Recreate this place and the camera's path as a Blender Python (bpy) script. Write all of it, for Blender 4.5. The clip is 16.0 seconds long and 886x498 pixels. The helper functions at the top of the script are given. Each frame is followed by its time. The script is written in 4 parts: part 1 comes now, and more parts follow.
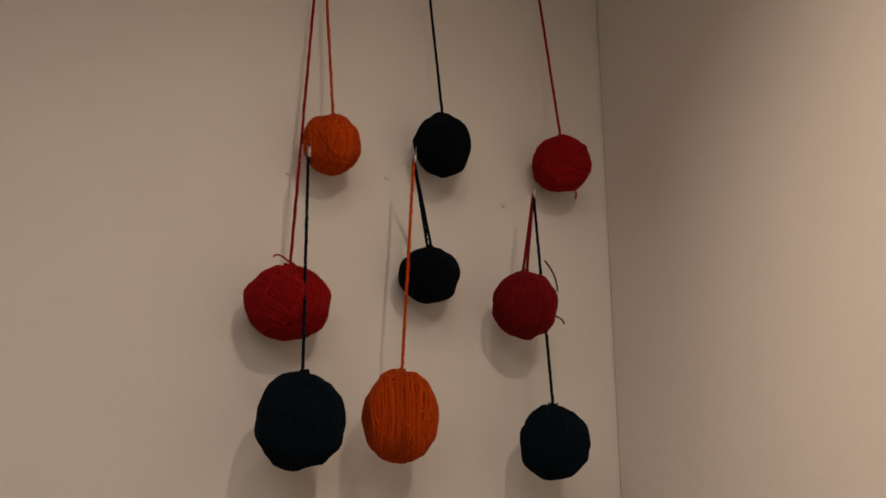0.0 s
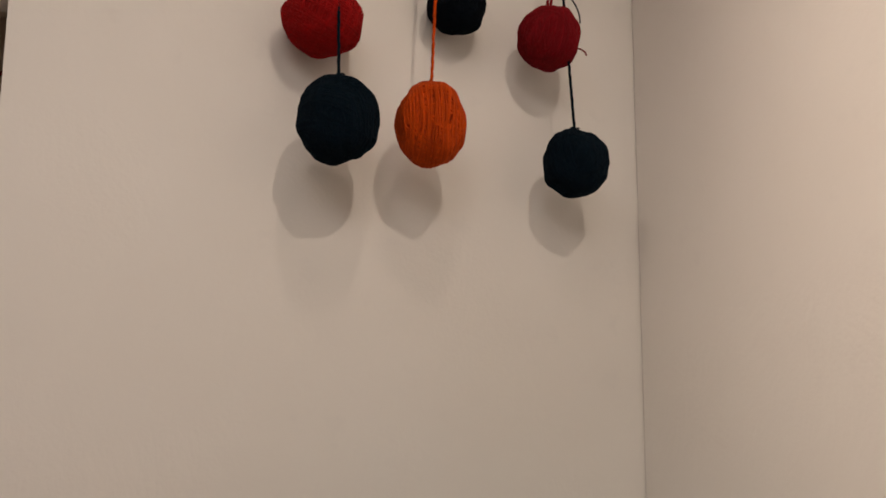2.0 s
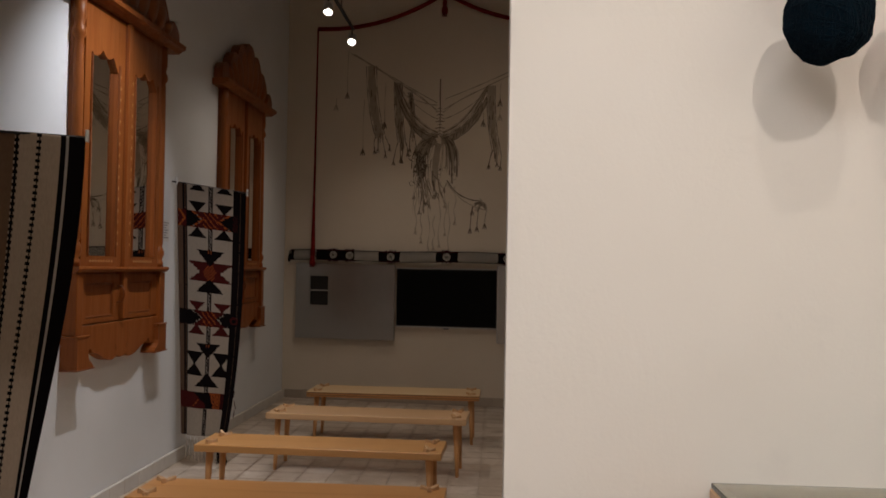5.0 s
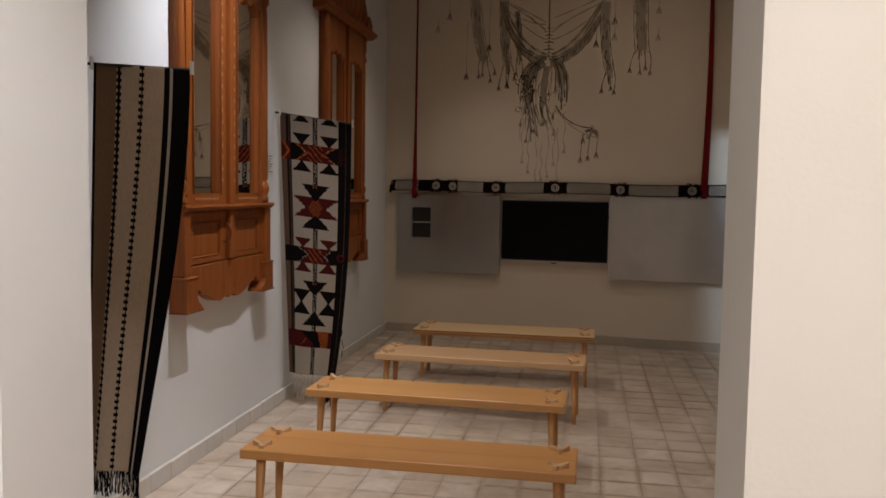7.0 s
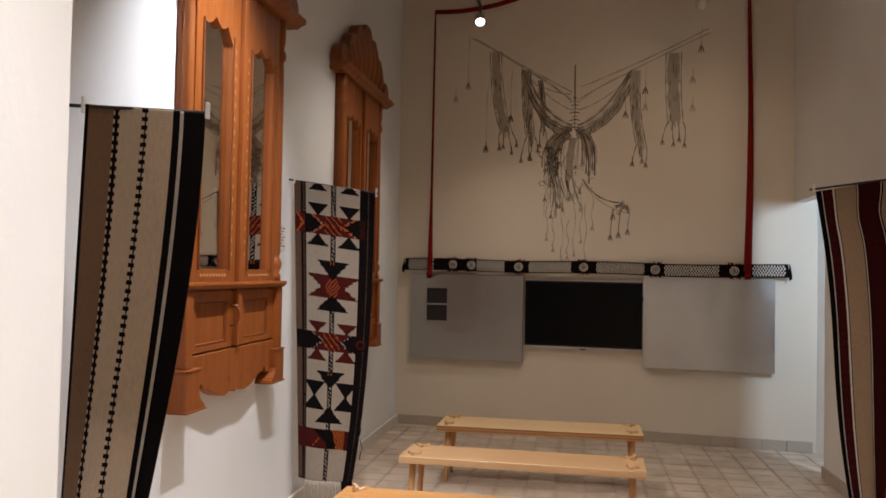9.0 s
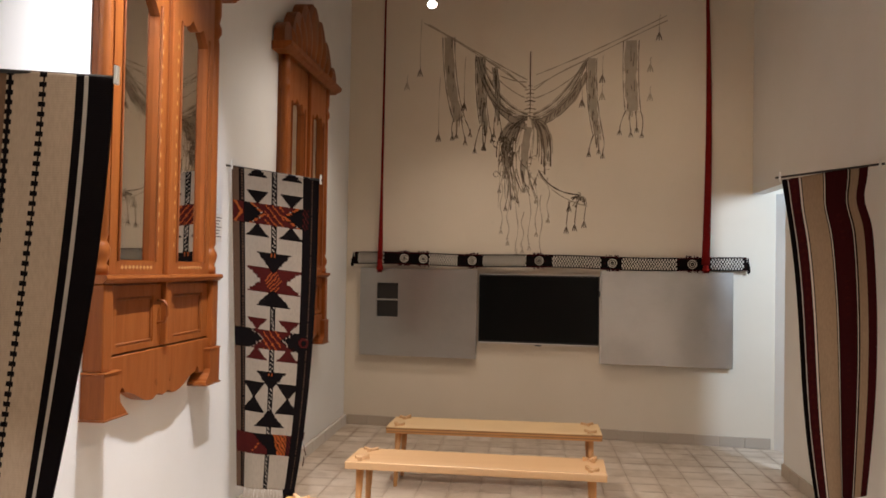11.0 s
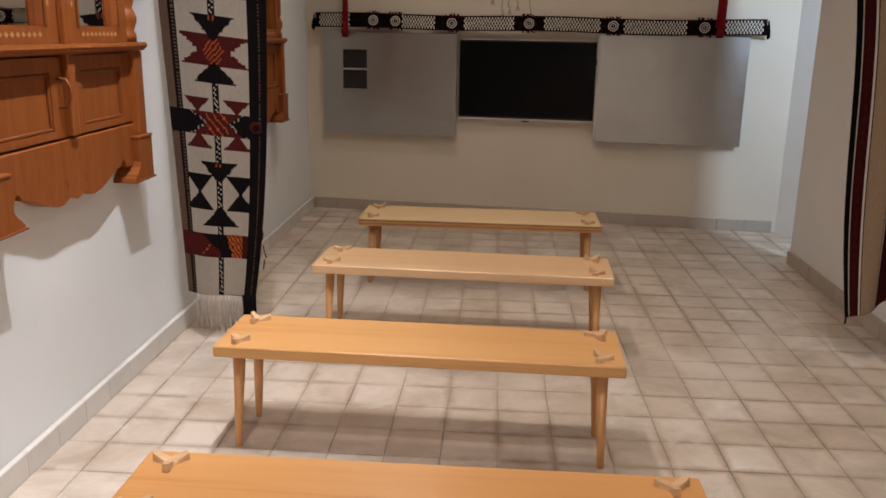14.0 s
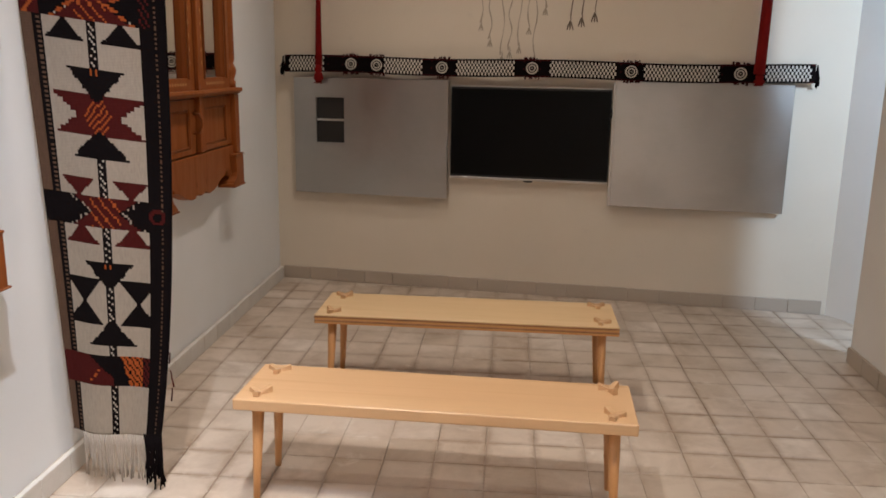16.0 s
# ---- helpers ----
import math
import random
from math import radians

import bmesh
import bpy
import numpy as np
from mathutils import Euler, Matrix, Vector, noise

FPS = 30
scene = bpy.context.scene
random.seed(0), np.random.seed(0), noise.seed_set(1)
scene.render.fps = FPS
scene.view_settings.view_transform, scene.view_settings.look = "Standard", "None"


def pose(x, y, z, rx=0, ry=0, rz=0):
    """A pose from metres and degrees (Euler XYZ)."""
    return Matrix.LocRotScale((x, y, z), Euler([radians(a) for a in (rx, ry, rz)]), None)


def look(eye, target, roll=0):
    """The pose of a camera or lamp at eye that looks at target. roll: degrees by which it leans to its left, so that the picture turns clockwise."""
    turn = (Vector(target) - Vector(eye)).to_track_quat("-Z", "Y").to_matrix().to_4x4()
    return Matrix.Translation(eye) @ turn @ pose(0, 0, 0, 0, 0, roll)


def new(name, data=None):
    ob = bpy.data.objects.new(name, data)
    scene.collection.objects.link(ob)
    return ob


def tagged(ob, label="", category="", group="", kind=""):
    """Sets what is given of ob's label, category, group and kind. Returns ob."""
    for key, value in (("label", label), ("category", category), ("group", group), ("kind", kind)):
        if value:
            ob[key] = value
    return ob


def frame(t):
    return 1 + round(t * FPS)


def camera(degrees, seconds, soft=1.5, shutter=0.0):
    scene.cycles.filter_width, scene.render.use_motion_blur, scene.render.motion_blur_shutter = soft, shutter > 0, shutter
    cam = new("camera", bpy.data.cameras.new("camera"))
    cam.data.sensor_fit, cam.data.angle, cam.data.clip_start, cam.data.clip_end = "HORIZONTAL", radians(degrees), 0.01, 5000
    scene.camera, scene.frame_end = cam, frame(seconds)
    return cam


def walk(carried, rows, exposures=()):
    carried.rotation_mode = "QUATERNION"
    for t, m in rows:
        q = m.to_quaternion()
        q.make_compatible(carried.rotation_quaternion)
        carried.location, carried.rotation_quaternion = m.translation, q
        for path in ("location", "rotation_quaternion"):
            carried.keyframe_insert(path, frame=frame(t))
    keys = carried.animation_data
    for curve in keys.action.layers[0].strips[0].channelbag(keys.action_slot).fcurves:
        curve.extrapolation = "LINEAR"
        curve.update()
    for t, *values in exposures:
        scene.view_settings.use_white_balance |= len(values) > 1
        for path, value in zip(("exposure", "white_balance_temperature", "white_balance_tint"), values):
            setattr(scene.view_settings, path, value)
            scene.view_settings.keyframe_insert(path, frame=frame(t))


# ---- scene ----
cam = camera(56.2, 16.0, soft=1.7)
PATH = [
    (0.0, look((2.457, -8.660, 1.745), (3.252, -6.903, 2.276), 0.34)),
    (0.5, look((2.432, -8.666, 1.653), (3.201, -6.927, 2.271), 0.21)),
    (1.0, look((2.433, -8.672, 1.559), (3.186, -6.924, 2.171), 0.37)),
    (1.5, look((2.445, -8.683, 1.480), (3.193, -6.908, 2.020), 0.24)),
    (2.0, look((2.448, -8.679, 1.420), (3.206, -6.851, 1.708), 0.31)),
    (2.5, look((2.421, -8.674, 1.411), (3.174, -6.822, 1.460), 0.94)),
    (3.0, look((2.412, -8.695, 1.388), (3.117, -6.826, 1.474), 0.73)),
    (3.5, look((2.417, -8.731, 1.351), (3.020, -6.858, 1.708), 0.16)),
    (4.0, look((2.363, -8.730, 1.363), (2.880, -6.837, 1.749), 0.32)),
    (4.5, look((2.302, -8.752, 1.379), (2.466, -6.786, 1.703), 0.89)),
    (5.0, look((2.267, -8.758, 1.414), (2.136, -6.762, 1.458), 0.94)),
    (7.5, look((1.966, -8.238, 1.490), (1.625, -6.273, 1.345), 0.90)),
    (8.0, look((1.851, -8.042, 1.487), (1.518, -6.074, 1.356), 1.11)),
    (8.5, look((1.727, -7.915, 1.474), (1.398, -5.943, 1.413), 1.16)),
    (8.7, look((1.688, -7.872, 1.458), (1.362, -5.900, 1.449), 1.15)),
    (10.8, look((1.669, -7.546, 1.438), (1.455, -5.564, 1.604), 1.00)),
    (11.0, look((1.657, -7.520, 1.431), (1.452, -5.531, 1.480), 1.00)),
    (11.5, look((1.657, -7.489, 1.408), (1.468, -5.512, 1.168), 0.90)),
    (12.0, look((1.662, -7.439, 1.436), (1.490, -5.515, 0.917), 0.90)),
    (12.5, look((1.631, -7.289, 1.443), (1.484, -5.439, 0.698), 0.90)),
    (13.0, look((1.555, -7.063, 1.439), (1.426, -5.217, 0.680), 1.10)),
    (13.5, look((1.514, -6.954, 1.450), (1.397, -5.042, 0.874), 1.00)),
    (14.0, look((1.521, -6.778, 1.449), (1.405, -4.847, 0.942), 1.00)),
    (14.5, look((1.513, -6.553, 1.482), (1.387, -4.618, 0.991), 1.20)),
    (15.0, look((1.470, -6.278, 1.488), (1.332, -4.339, 1.019), 1.10)),
    (15.5, look((1.484, -6.038, 1.522), (1.341, -4.095, 1.070), 1.10)),
    (16.0, look((1.619, -5.751, 1.538), (1.469, -3.805, 1.102), 1.00)),
]

EXPOSURES = [(0.0, -0.95, 7500, 21), (1.5, -0.52, 7100, 19), (2.5, -0.34, 6700, 17), (4.0, -0.36, 6600, 16), (5.2, 0.25, 6350, 13), (7.3, 0.62, 6400, 13), (8.7, 1.3, 6300, 13), (10.8, 1.85, 6500, 13), (12.5, 1.38, 6250, 12), (14.5, 1.52, 6100, 12), (16.0, 1.74, 6100, 12)]
walk(cam, PATH, EXPOSURES)

# ---- light: museum ceiling spots, added fill lamps, the next room's cool light ----
world = bpy.data.worlds.new("world")
scene.world = world
world.use_nodes = True
world.node_tree.nodes["Background"].inputs[0].default_value = (0.75, 0.85, 1.0, 1)
world.node_tree.nodes["Background"].inputs[1].default_value = 0.05


def spot(eye, target, watts, degrees_wide, color, blend=0.6, radius=0.03):
    data = bpy.data.lights.new("spot_light", "SPOT")
    data.energy, data.color, data.spot_size, data.spot_blend, data.shadow_soft_size = watts, color, radians(degrees_wide), blend, radius
    ob = new("spot_light", data)
    ob.matrix_world = look(eye, target)
    return ob


def area(eye, target, watts, sx, sy, color):
    data = bpy.data.lights.new("area_light", "AREA")
    data.shape, data.size, data.size_y, data.energy, data.color = "RECTANGLE", sx, sy, watts, color
    ob = new("area_light", data)
    ob.matrix_world = look(eye, target)
    return ob


WARM, SOFT, NEUTRAL, COOL = (1.0, 0.78, 0.55), (1.0, 0.87, 0.72), (1.0, 0.96, 0.91), (0.62, 0.81, 1.0)
COOL_WHITE, PALE = (0.97, 0.975, 1.0), (1.0, 0.92, 0.82)
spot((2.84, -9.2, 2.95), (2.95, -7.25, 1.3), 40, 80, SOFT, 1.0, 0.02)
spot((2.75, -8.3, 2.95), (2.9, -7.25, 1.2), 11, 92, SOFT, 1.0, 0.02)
# Added fills, no fitting known: partition's left side, east wall, doorway's left jamb.
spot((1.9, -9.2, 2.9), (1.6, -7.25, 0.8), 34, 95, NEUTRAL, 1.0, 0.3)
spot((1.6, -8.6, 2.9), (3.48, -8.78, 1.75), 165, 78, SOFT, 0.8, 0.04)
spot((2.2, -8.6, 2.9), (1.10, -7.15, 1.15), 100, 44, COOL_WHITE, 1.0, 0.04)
# Large soft overhead fill, added to even out the front room.
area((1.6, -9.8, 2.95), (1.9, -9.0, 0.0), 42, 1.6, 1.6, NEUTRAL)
spot((0.877, -1.14, 3.46), (1.2, -1.7, 0.0), 21, 120, SOFT, 0.9, 0.02)
spot((0.869, -2.195, 3.42), (0.9, -2.5, 0.0), 22, 120, SOFT, 0.9, 0.02)
spot((0.87, -4.0, 3.42), (1.15, -3.75, 0.0), 40, 76, PALE, 0.8, 0.012)
spot((2.57, -4.2, 3.42), (1.95, -3.8, 0.0), 38, 84, SOFT, 0.8, 0.012)
spot((0.87, -5.75, 3.42), (1.25, -5.5, 0.0), 38, 84, PALE, 0.8, 0.012)
spot((0.88, -4.45, 3.42), (0.0, -4.2, 1.4), 108, 80, COOL_WHITE, 1.0, 0.015)
spot((2.57, -1.60, 3.43), (2.2, -0.2, 1.6), 2.4, 130, WARM, 1.0)
# Extra warm fill without a lamp head, added to brighten the far wall.
spot((2.575, -2.6, 3.58), (1.9, -0.3, 0.9), 9, 110, WARM, 1.0)
area((4.15, -2.6, 2.2), (3.5, -0.6, 1.3), 16, 0.25, 0.3, COOL)

# ---- materials ----


class Nodes:
    """Short hand for building a procedural material."""

    def __init__(self, name, rough=0.8, metal=0.0):
        self.m = bpy.data.materials.new(name)
        self.m.use_nodes = True
        self.t = self.m.node_tree
        self.b = self.t.nodes["Principled BSDF"]
        self.b.inputs["Roughness"].default_value, self.b.inputs["Metallic"].default_value = rough, metal
        self.c = self.t.nodes.new("ShaderNodeTexCoord").outputs["Object"]

    def put(self, socket, value):
        if isinstance(value, bpy.types.NodeSocket):
            self.t.links.new(value, socket)
        else:
            socket.default_value = value

    def mapping(self, scale, coord=None):
        n = self.t.nodes.new("ShaderNodeMapping")
        n.inputs["Scale"].default_value = scale
        self.t.links.new(coord or self.c, n.inputs["Vector"])
        return n.outputs[0]

    def world_coord(self):
        return self.t.nodes.new("ShaderNodeNewGeometry").outputs["Position"]

    def noise(self, scale, detail=3.0, rough=0.55, coord=None, warp=0.0):
        n = self.t.nodes.new("ShaderNodeTexNoise")
        n.inputs["Scale"].default_value, n.inputs["Detail"].default_value, n.inputs["Roughness"].default_value, n.inputs["Distortion"].default_value = scale, detail, rough, warp
        self.t.links.new(coord or self.c, n.inputs["Vector"])
        return n.outputs["Fac"]

    def wave(self, scale, distortion, coord=None, direction="X", detail=2.0, kind="BANDS"):
        n = self.t.nodes.new("ShaderNodeTexWave")
        n.wave_type, n.bands_direction = kind, direction
        n.inputs["Scale"].default_value, n.inputs["Distortion"].default_value, n.inputs["Detail"].default_value = scale, distortion, detail
        self.t.links.new(coord or self.c, n.inputs["Vector"])
        return n.outputs["Fac"]

    def ramp(self, fac, *stops):
        n = self.t.nodes.new("ShaderNodeValToRGB")
        e = n.color_ramp.elements
        while len(e) < len(stops):
            e.new(0.5)
        for i, (p, c) in enumerate(stops):
            e[i].position, e[i].color = p, (*c, 1) if len(c) == 3 else c
        self.t.links.new(fac, n.inputs[0])
        return n.outputs[0]

    def mix(self, fac, a, b, mode="MIX"):
        n = self.t.nodes.new("ShaderNodeMix")
        n.data_type, n.blend_type = "RGBA", mode
        self.put(n.inputs[0], fac)
        self.put(n.inputs[6], (*a, 1) if isinstance(a, tuple) else a)
        self.put(n.inputs[7], (*b, 1) if isinstance(b, tuple) else b)
        return n.outputs[2]

    def math(self, op, a, b=0.0):
        n = self.t.nodes.new("ShaderNodeMath")
        n.operation = op
        self.put(n.inputs[0], a)
        self.put(n.inputs[1], b)
        return n.outputs[0]

    def random(self):
        a = self.t.nodes.new("ShaderNodeObjectInfo").outputs["Random"]
        b = self.t.nodes.new("ShaderNodeNewGeometry").outputs["Random Per Island"]
        return self.math("FRACT", self.math("ADD", a, b))

    def bump(self, height, strength, distance=0.002):
        n = self.t.nodes.new("ShaderNodeBump")
        n.inputs["Strength"].default_value, n.inputs["Distance"].default_value = strength, distance
        self.t.links.new(height, n.inputs["Height"])
        if self.b.inputs["Normal"].is_linked:
            self.t.links.new(self.b.inputs["Normal"].links[0].from_socket, n.inputs["Normal"])
        self.t.links.new(n.outputs[0], self.b.inputs["Normal"])

    def color(self, value):
        self.put(self.b.inputs["Base Color"], (*value, 1) if isinstance(value, tuple) else value)
        return self


def mat_plaster(name, tone, coarse=0.35):
    n = Nodes(name, 0.75)
    p = n.world_coord()
    big = n.noise(0.9, 4, 0.6, p)
    fine = n.noise(11, 5, 0.6, p)
    c = n.mix(n.ramp(big, (0.3, (0, 0, 0)), (0.75, (1, 1, 1))), tone, tuple(v * k for v, k in zip(tone, (0.93, 0.915, 0.89))))
    c = n.mix(n.ramp(fine, (0.62, (0, 0, 0)), (0.8, (0.5, 0.5, 0.5))), c, tuple(v * 0.88 for v in tone))
    n.color(c)
    n.bump(n.noise(7, 4, 0.65, n.mapping((1, 1, 0.55), p), 0.6), coarse, 0.012)
    n.bump(n.noise(130, 3, 0.6, p), 0.25, 0.0015)
    return n.m


def mat_tile():
    n = Nodes("cement_tile", 0.42)
    p = n.world_coord()
    r = n.random()
    base = n.ramp(r, (0.0, (0.52, 0.425, 0.335)), (0.3, (0.58, 0.485, 0.395)), (0.85, (0.61, 0.515, 0.425)), (1.0, (0.70, 0.62, 0.54)))
    stain = n.noise(3.2, 5, 0.62, p, 0.4)
    c = n.mix(n.ramp(stain, (0.42, (0, 0, 0)), (0.72, (0.8, 0.8, 0.8))), base, (0.36, 0.275, 0.20))
    worn = n.noise(6.5, 4, 0.7, p, 0.8)
    c = n.mix(n.ramp(worn, (0.62, (0, 0, 0)), (0.74, (0.55, 0.55, 0.55))), c, (0.70, 0.65, 0.58))
    xyz = n.t.nodes.new("ShaderNodeSeparateXYZ")
    n.t.links.new(p, xyz.inputs[0])
    edge = None
    for axis, offset in ((0, 0.167), (1, 0.052)):
        u = n.math("FRACT", n.math("MULTIPLY", n.math("SUBTRACT", xyz.outputs[axis], offset - 20.0), 5.0))
        d = n.math("MINIMUM", u, n.math("SUBTRACT", 1.0, u))
        edge = d if edge is None else n.math("MINIMUM", edge, d)
    smear = n.math("ADD", edge, n.math("MULTIPLY", n.math("SUBTRACT", n.noise(14, 4, 0.7, p, 0.5), 0.5), 0.22))
    dirt = n.math("MULTIPLY", n.math("SUBTRACT", 1.0, n.ramp(smear, (0.0, (0, 0, 0)), (0.15, (1, 1, 1)))), n.ramp(n.noise(1.5, 5, 0.65, p, 0.6), (0.38, (0.0, 0.0, 0.0)), (0.62, (0.85, 0.85, 0.85))))
    c = n.mix(dirt, c, (0.31, 0.22, 0.15))
    spill = n.math("MULTIPLY", n.math("SUBTRACT", 1.0, n.ramp(smear, (0.02, (0, 0, 0)), (0.2, (1, 1, 1)))), n.ramp(n.noise(4.3, 4, 0.65, p, 0.3), (0.56, (0, 0, 0)), (0.68, (0.6, 0.6, 0.6))))
    c = n.mix(spill, c, (0.70, 0.63, 0.55))
    speck = n.noise(70, 3, 0.6, p)
    c = n.mix(n.ramp(speck, (0.66, (0, 0, 0)), (0.76, (0.5, 0.5, 0.5))), c, (0.22, 0.17, 0.13))
    n.color(c)
    n.put(n.b.inputs["Roughness"], n.ramp(stain, (0.3, (0.32, 0.32, 0.32)), (0.8, (0.6, 0.6, 0.6))))
    n.bump(n.noise(24, 4, 0.6, p), 0.15, 0.003)
    return n.m


def mat_stone(name, a, b, rough=0.7):
    n = Nodes(name, rough)
    p = n.world_coord()
    n.color(n.mix(n.noise(9, 5, 0.65, p), n.mix(n.random(), a, tuple(v * 0.85 for v in a)), b))
    n.bump(n.noise(45, 4, 0.6, p), 0.3, 0.003)
    return n.m


def mat_wood(name, light, dark, rough=0.38, along="X", scale=1.0, gloss=0.5):
    n = Nodes(name, rough)
    n.b.inputs["Specular IOR Level"].default_value = gloss
    sc = {"X": (1.2, 14, 14), "Y": (14, 1.2, 14), "Z": (14, 14, 1.2)}[along]
    v = n.mapping(tuple(s * scale for s in sc))
    grain = n.noise(2.2, 5, 0.6, v, 1.2)
    fibre = n.noise(16, 3, 0.6, v)
    c = n.mix(n.ramp(grain, (0.32, (0, 0, 0)), (0.68, (1, 1, 1))), light, dark)
    c = n.mix(n.ramp(fibre, (0.5, (0, 0, 0)), (0.8, (0.45, 0.45, 0.45))), c, tuple(x * 0.6 for x in dark))
    knot = n.noise(5.5, 1, 0.5, n.mapping(tuple(0.45 * s if s < 5 else 0.12 * s for s in sc)))
    c = n.mix(n.ramp(knot, (0.76, (0, 0, 0)), (0.82, (0.8, 0.8, 0.8))), c, tuple(x * 0.45 for x in dark))
    n.color(c)
    n.put(n.b.inputs["Roughness"], n.ramp(grain, (0.2, (rough - 0.08,) * 3), (0.8, (rough + 0.12,) * 3)))
    n.bump(fibre, 0.08, 0.001)
    return n.m


def mat_bench(name, light, dark, rough):
    """Varnished board: broad calm figure, faint fibre, a few small knots."""
    n = Nodes(name, rough)
    o = n.t.nodes.new("ShaderNodeObjectInfo").outputs["Random"]
    shift = n.t.nodes.new("ShaderNodeVectorMath")
    shift.operation = "ADD"
    n.t.links.new(n.c, shift.inputs[0])
    n.t.links.new(n.math("MULTIPLY", o, 40.0), shift.inputs[1])
    v = shift.outputs[0]
    figure = n.noise(1.2, 2, 0.5, n.mapping((0.5, 7.5, 7.5), v), 0.5)
    fibre = n.noise(11, 3, 0.6, n.mapping((0.4, 7, 7), v))
    c = n.mix(n.ramp(figure, (0.2, (0, 0, 0)), (0.85, (1, 1, 1))), light, dark)
    c = n.mix(n.ramp(fibre, (0.52, (0, 0, 0)), (0.8, (0.22, 0.22, 0.22))), c, tuple(x * 0.7 for x in dark))
    streak = n.noise(2.6, 3, 0.6, n.mapping((0.25, 9, 9), v), 0.3)
    c = n.mix(n.ramp(streak, (0.58, (0, 0, 0)), (0.72, (0.45, 0.45, 0.45))), c, tuple(x * k for x, k in zip(dark, (0.8, 0.66, 0.5))))
    knot = n.noise(7, 1, 0.5, n.mapping((0.45, 1.3, 1.3), v))
    c = n.mix(n.ramp(knot, (0.76, (0, 0, 0)), (0.80, (0.7, 0.7, 0.7))), c, tuple(x * 0.45 for x in dark))
    n.color(c)
    n.put(n.b.inputs["Roughness"], n.ramp(n.noise(9, 4, 0.6, v), (0.2, (rough,) * 3), (0.85, (rough + 0.05,) * 3)))
    return n.m


def mat_cloth(name, color, weave=420.0, vary=0.25):
    n = Nodes(name, 0.95)
    n.b.inputs["Specular IOR Level"].default_value = 0.08
    c = n.mix(n.noise(6, 4, 0.6), color, tuple(v * (1 - vary) for v in color))
    c = n.mix(n.noise(160, 2, 0.6, n.mapping((1, 1, 0.25))), c, tuple(min(1, v * 1.3) for v in color))
    n.color(c)
    n.bump(n.wave(weave / 6.28, 1.2, n.mapping((1, 1, 1)), "Z", 1.0), 0.5, 0.001)
    n.bump(n.noise(300, 2, 0.6), 0.5, 0.001)
    return n.m


def mat_yarn(name, color):
    n = Nodes(name, 1.0)
    n.b.inputs["Sheen Weight"].default_value = 0.015
    n.b.inputs["Sheen Roughness"].default_value = 0.6
    n.b.inputs["Specular IOR Level"].default_value = 0.03
    c = n.mix(n.random(), tuple(v * 0.58 for v in color), tuple(min(1, v * 1.22) for v in color))
    n.color(n.mix(n.noise(220, 2, 0.7), c, tuple(v * 0.6 for v in color)))
    n.bump(n.noise(480, 2, 0.7), 0.8, 0.001)
    return n.m


def mat_simple(name, color, rough=0.5, metal=0.0, vary=0.12, scale=20.0, bump=0.1):
    n = Nodes(name, rough, metal)
    f = n.noise(scale, 4, 0.6)
    n.color(n.mix(f, color, tuple(v * (1 - vary) for v in color)))
    n.bump(f, bump, 0.001)
    return n.m


def mat_steel():
    n = Nodes("brushed_steel", 0.34, 1.0)
    streak = n.noise(6, 4, 0.6, n.mapping((1.5, 30, 90)))
    smudge = n.noise(2.3, 4, 0.6)
    c = n.mix(streak, (0.50, 0.49, 0.47), (0.42, 0.41, 0.395))
    n.color(n.mix(n.ramp(smudge, (0.45, (0, 0, 0)), (0.8, (0.6, 0.6, 0.6))), c, (0.36, 0.35, 0.335)))
    n.put(n.b.inputs["Roughness"], n.ramp(smudge, (0.3, (0.27, 0.27, 0.27)), (0.75, (0.42, 0.42, 0.42))))
    n.bump(n.noise(1.6, 2, 0.5), 0.25, 0.01)
    n.bump(streak, 0.03, 0.001)
    return n.m


def mat_glass():
    n = Nodes("glass", 0.02)
    n.b.inputs["Transmission Weight"].default_value = 1.0
    n.b.inputs["IOR"].default_value = 1.5
    n.b.inputs["Base Color"].default_value = (0.82, 0.93, 0.90, 1)
    return n.m


def mat_mirror():
    n = Nodes("old_mirror", 0.03, 1.0)
    n.color(n.mix(n.ramp(n.noise(9, 5, 0.7), (0.55, (0, 0, 0)), (0.85, (0.5, 0.5, 0.5))), (0.78, 0.76, 0.72), (0.5, 0.47, 0.42)))
    n.put(n.b.inputs["Roughness"], n.ramp(n.noise(14, 4, 0.7), (0.5, (0.02, 0.02, 0.02)), (0.9, (0.16, 0.16, 0.16))))
    return n.m


def mat_lamp_face():
    n = Nodes("lamp_face", 0.3)
    n.b.inputs["Emission Color"].default_value = (1.0, 0.93, 0.82, 1)
    n.b.inputs["Emission Strength"].default_value = 12.0
    return n.m


PLASTER = mat_plaster("white_plaster", (0.80, 0.785, 0.755), 0.12)
PLASTER_WEST = mat_plaster("cool_white_plaster", (0.79, 0.805, 0.815), 0.14)
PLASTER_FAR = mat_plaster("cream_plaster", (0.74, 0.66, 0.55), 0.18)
PLASTER_ROUGH = mat_plaster("brushed_plaster", (0.79, 0.76, 0.73), 0.3)
CEILING = mat_plaster("ceiling_paint", (0.72, 0.68, 0.62), 0.1)
TILE = mat_tile()
GROUT = mat_stone("dark_grout", (0.46, 0.375, 0.295), (0.58, 0.48, 0.39), 0.9)
SKIRT = mat_stone("skirting_stone", (0.52, 0.44, 0.36), (0.43, 0.36, 0.285), 0.6)
SKIRT_PALE = mat_stone("whitewashed_stone", (0.60, 0.56, 0.51), (0.70, 0.67, 0.62), 0.7)
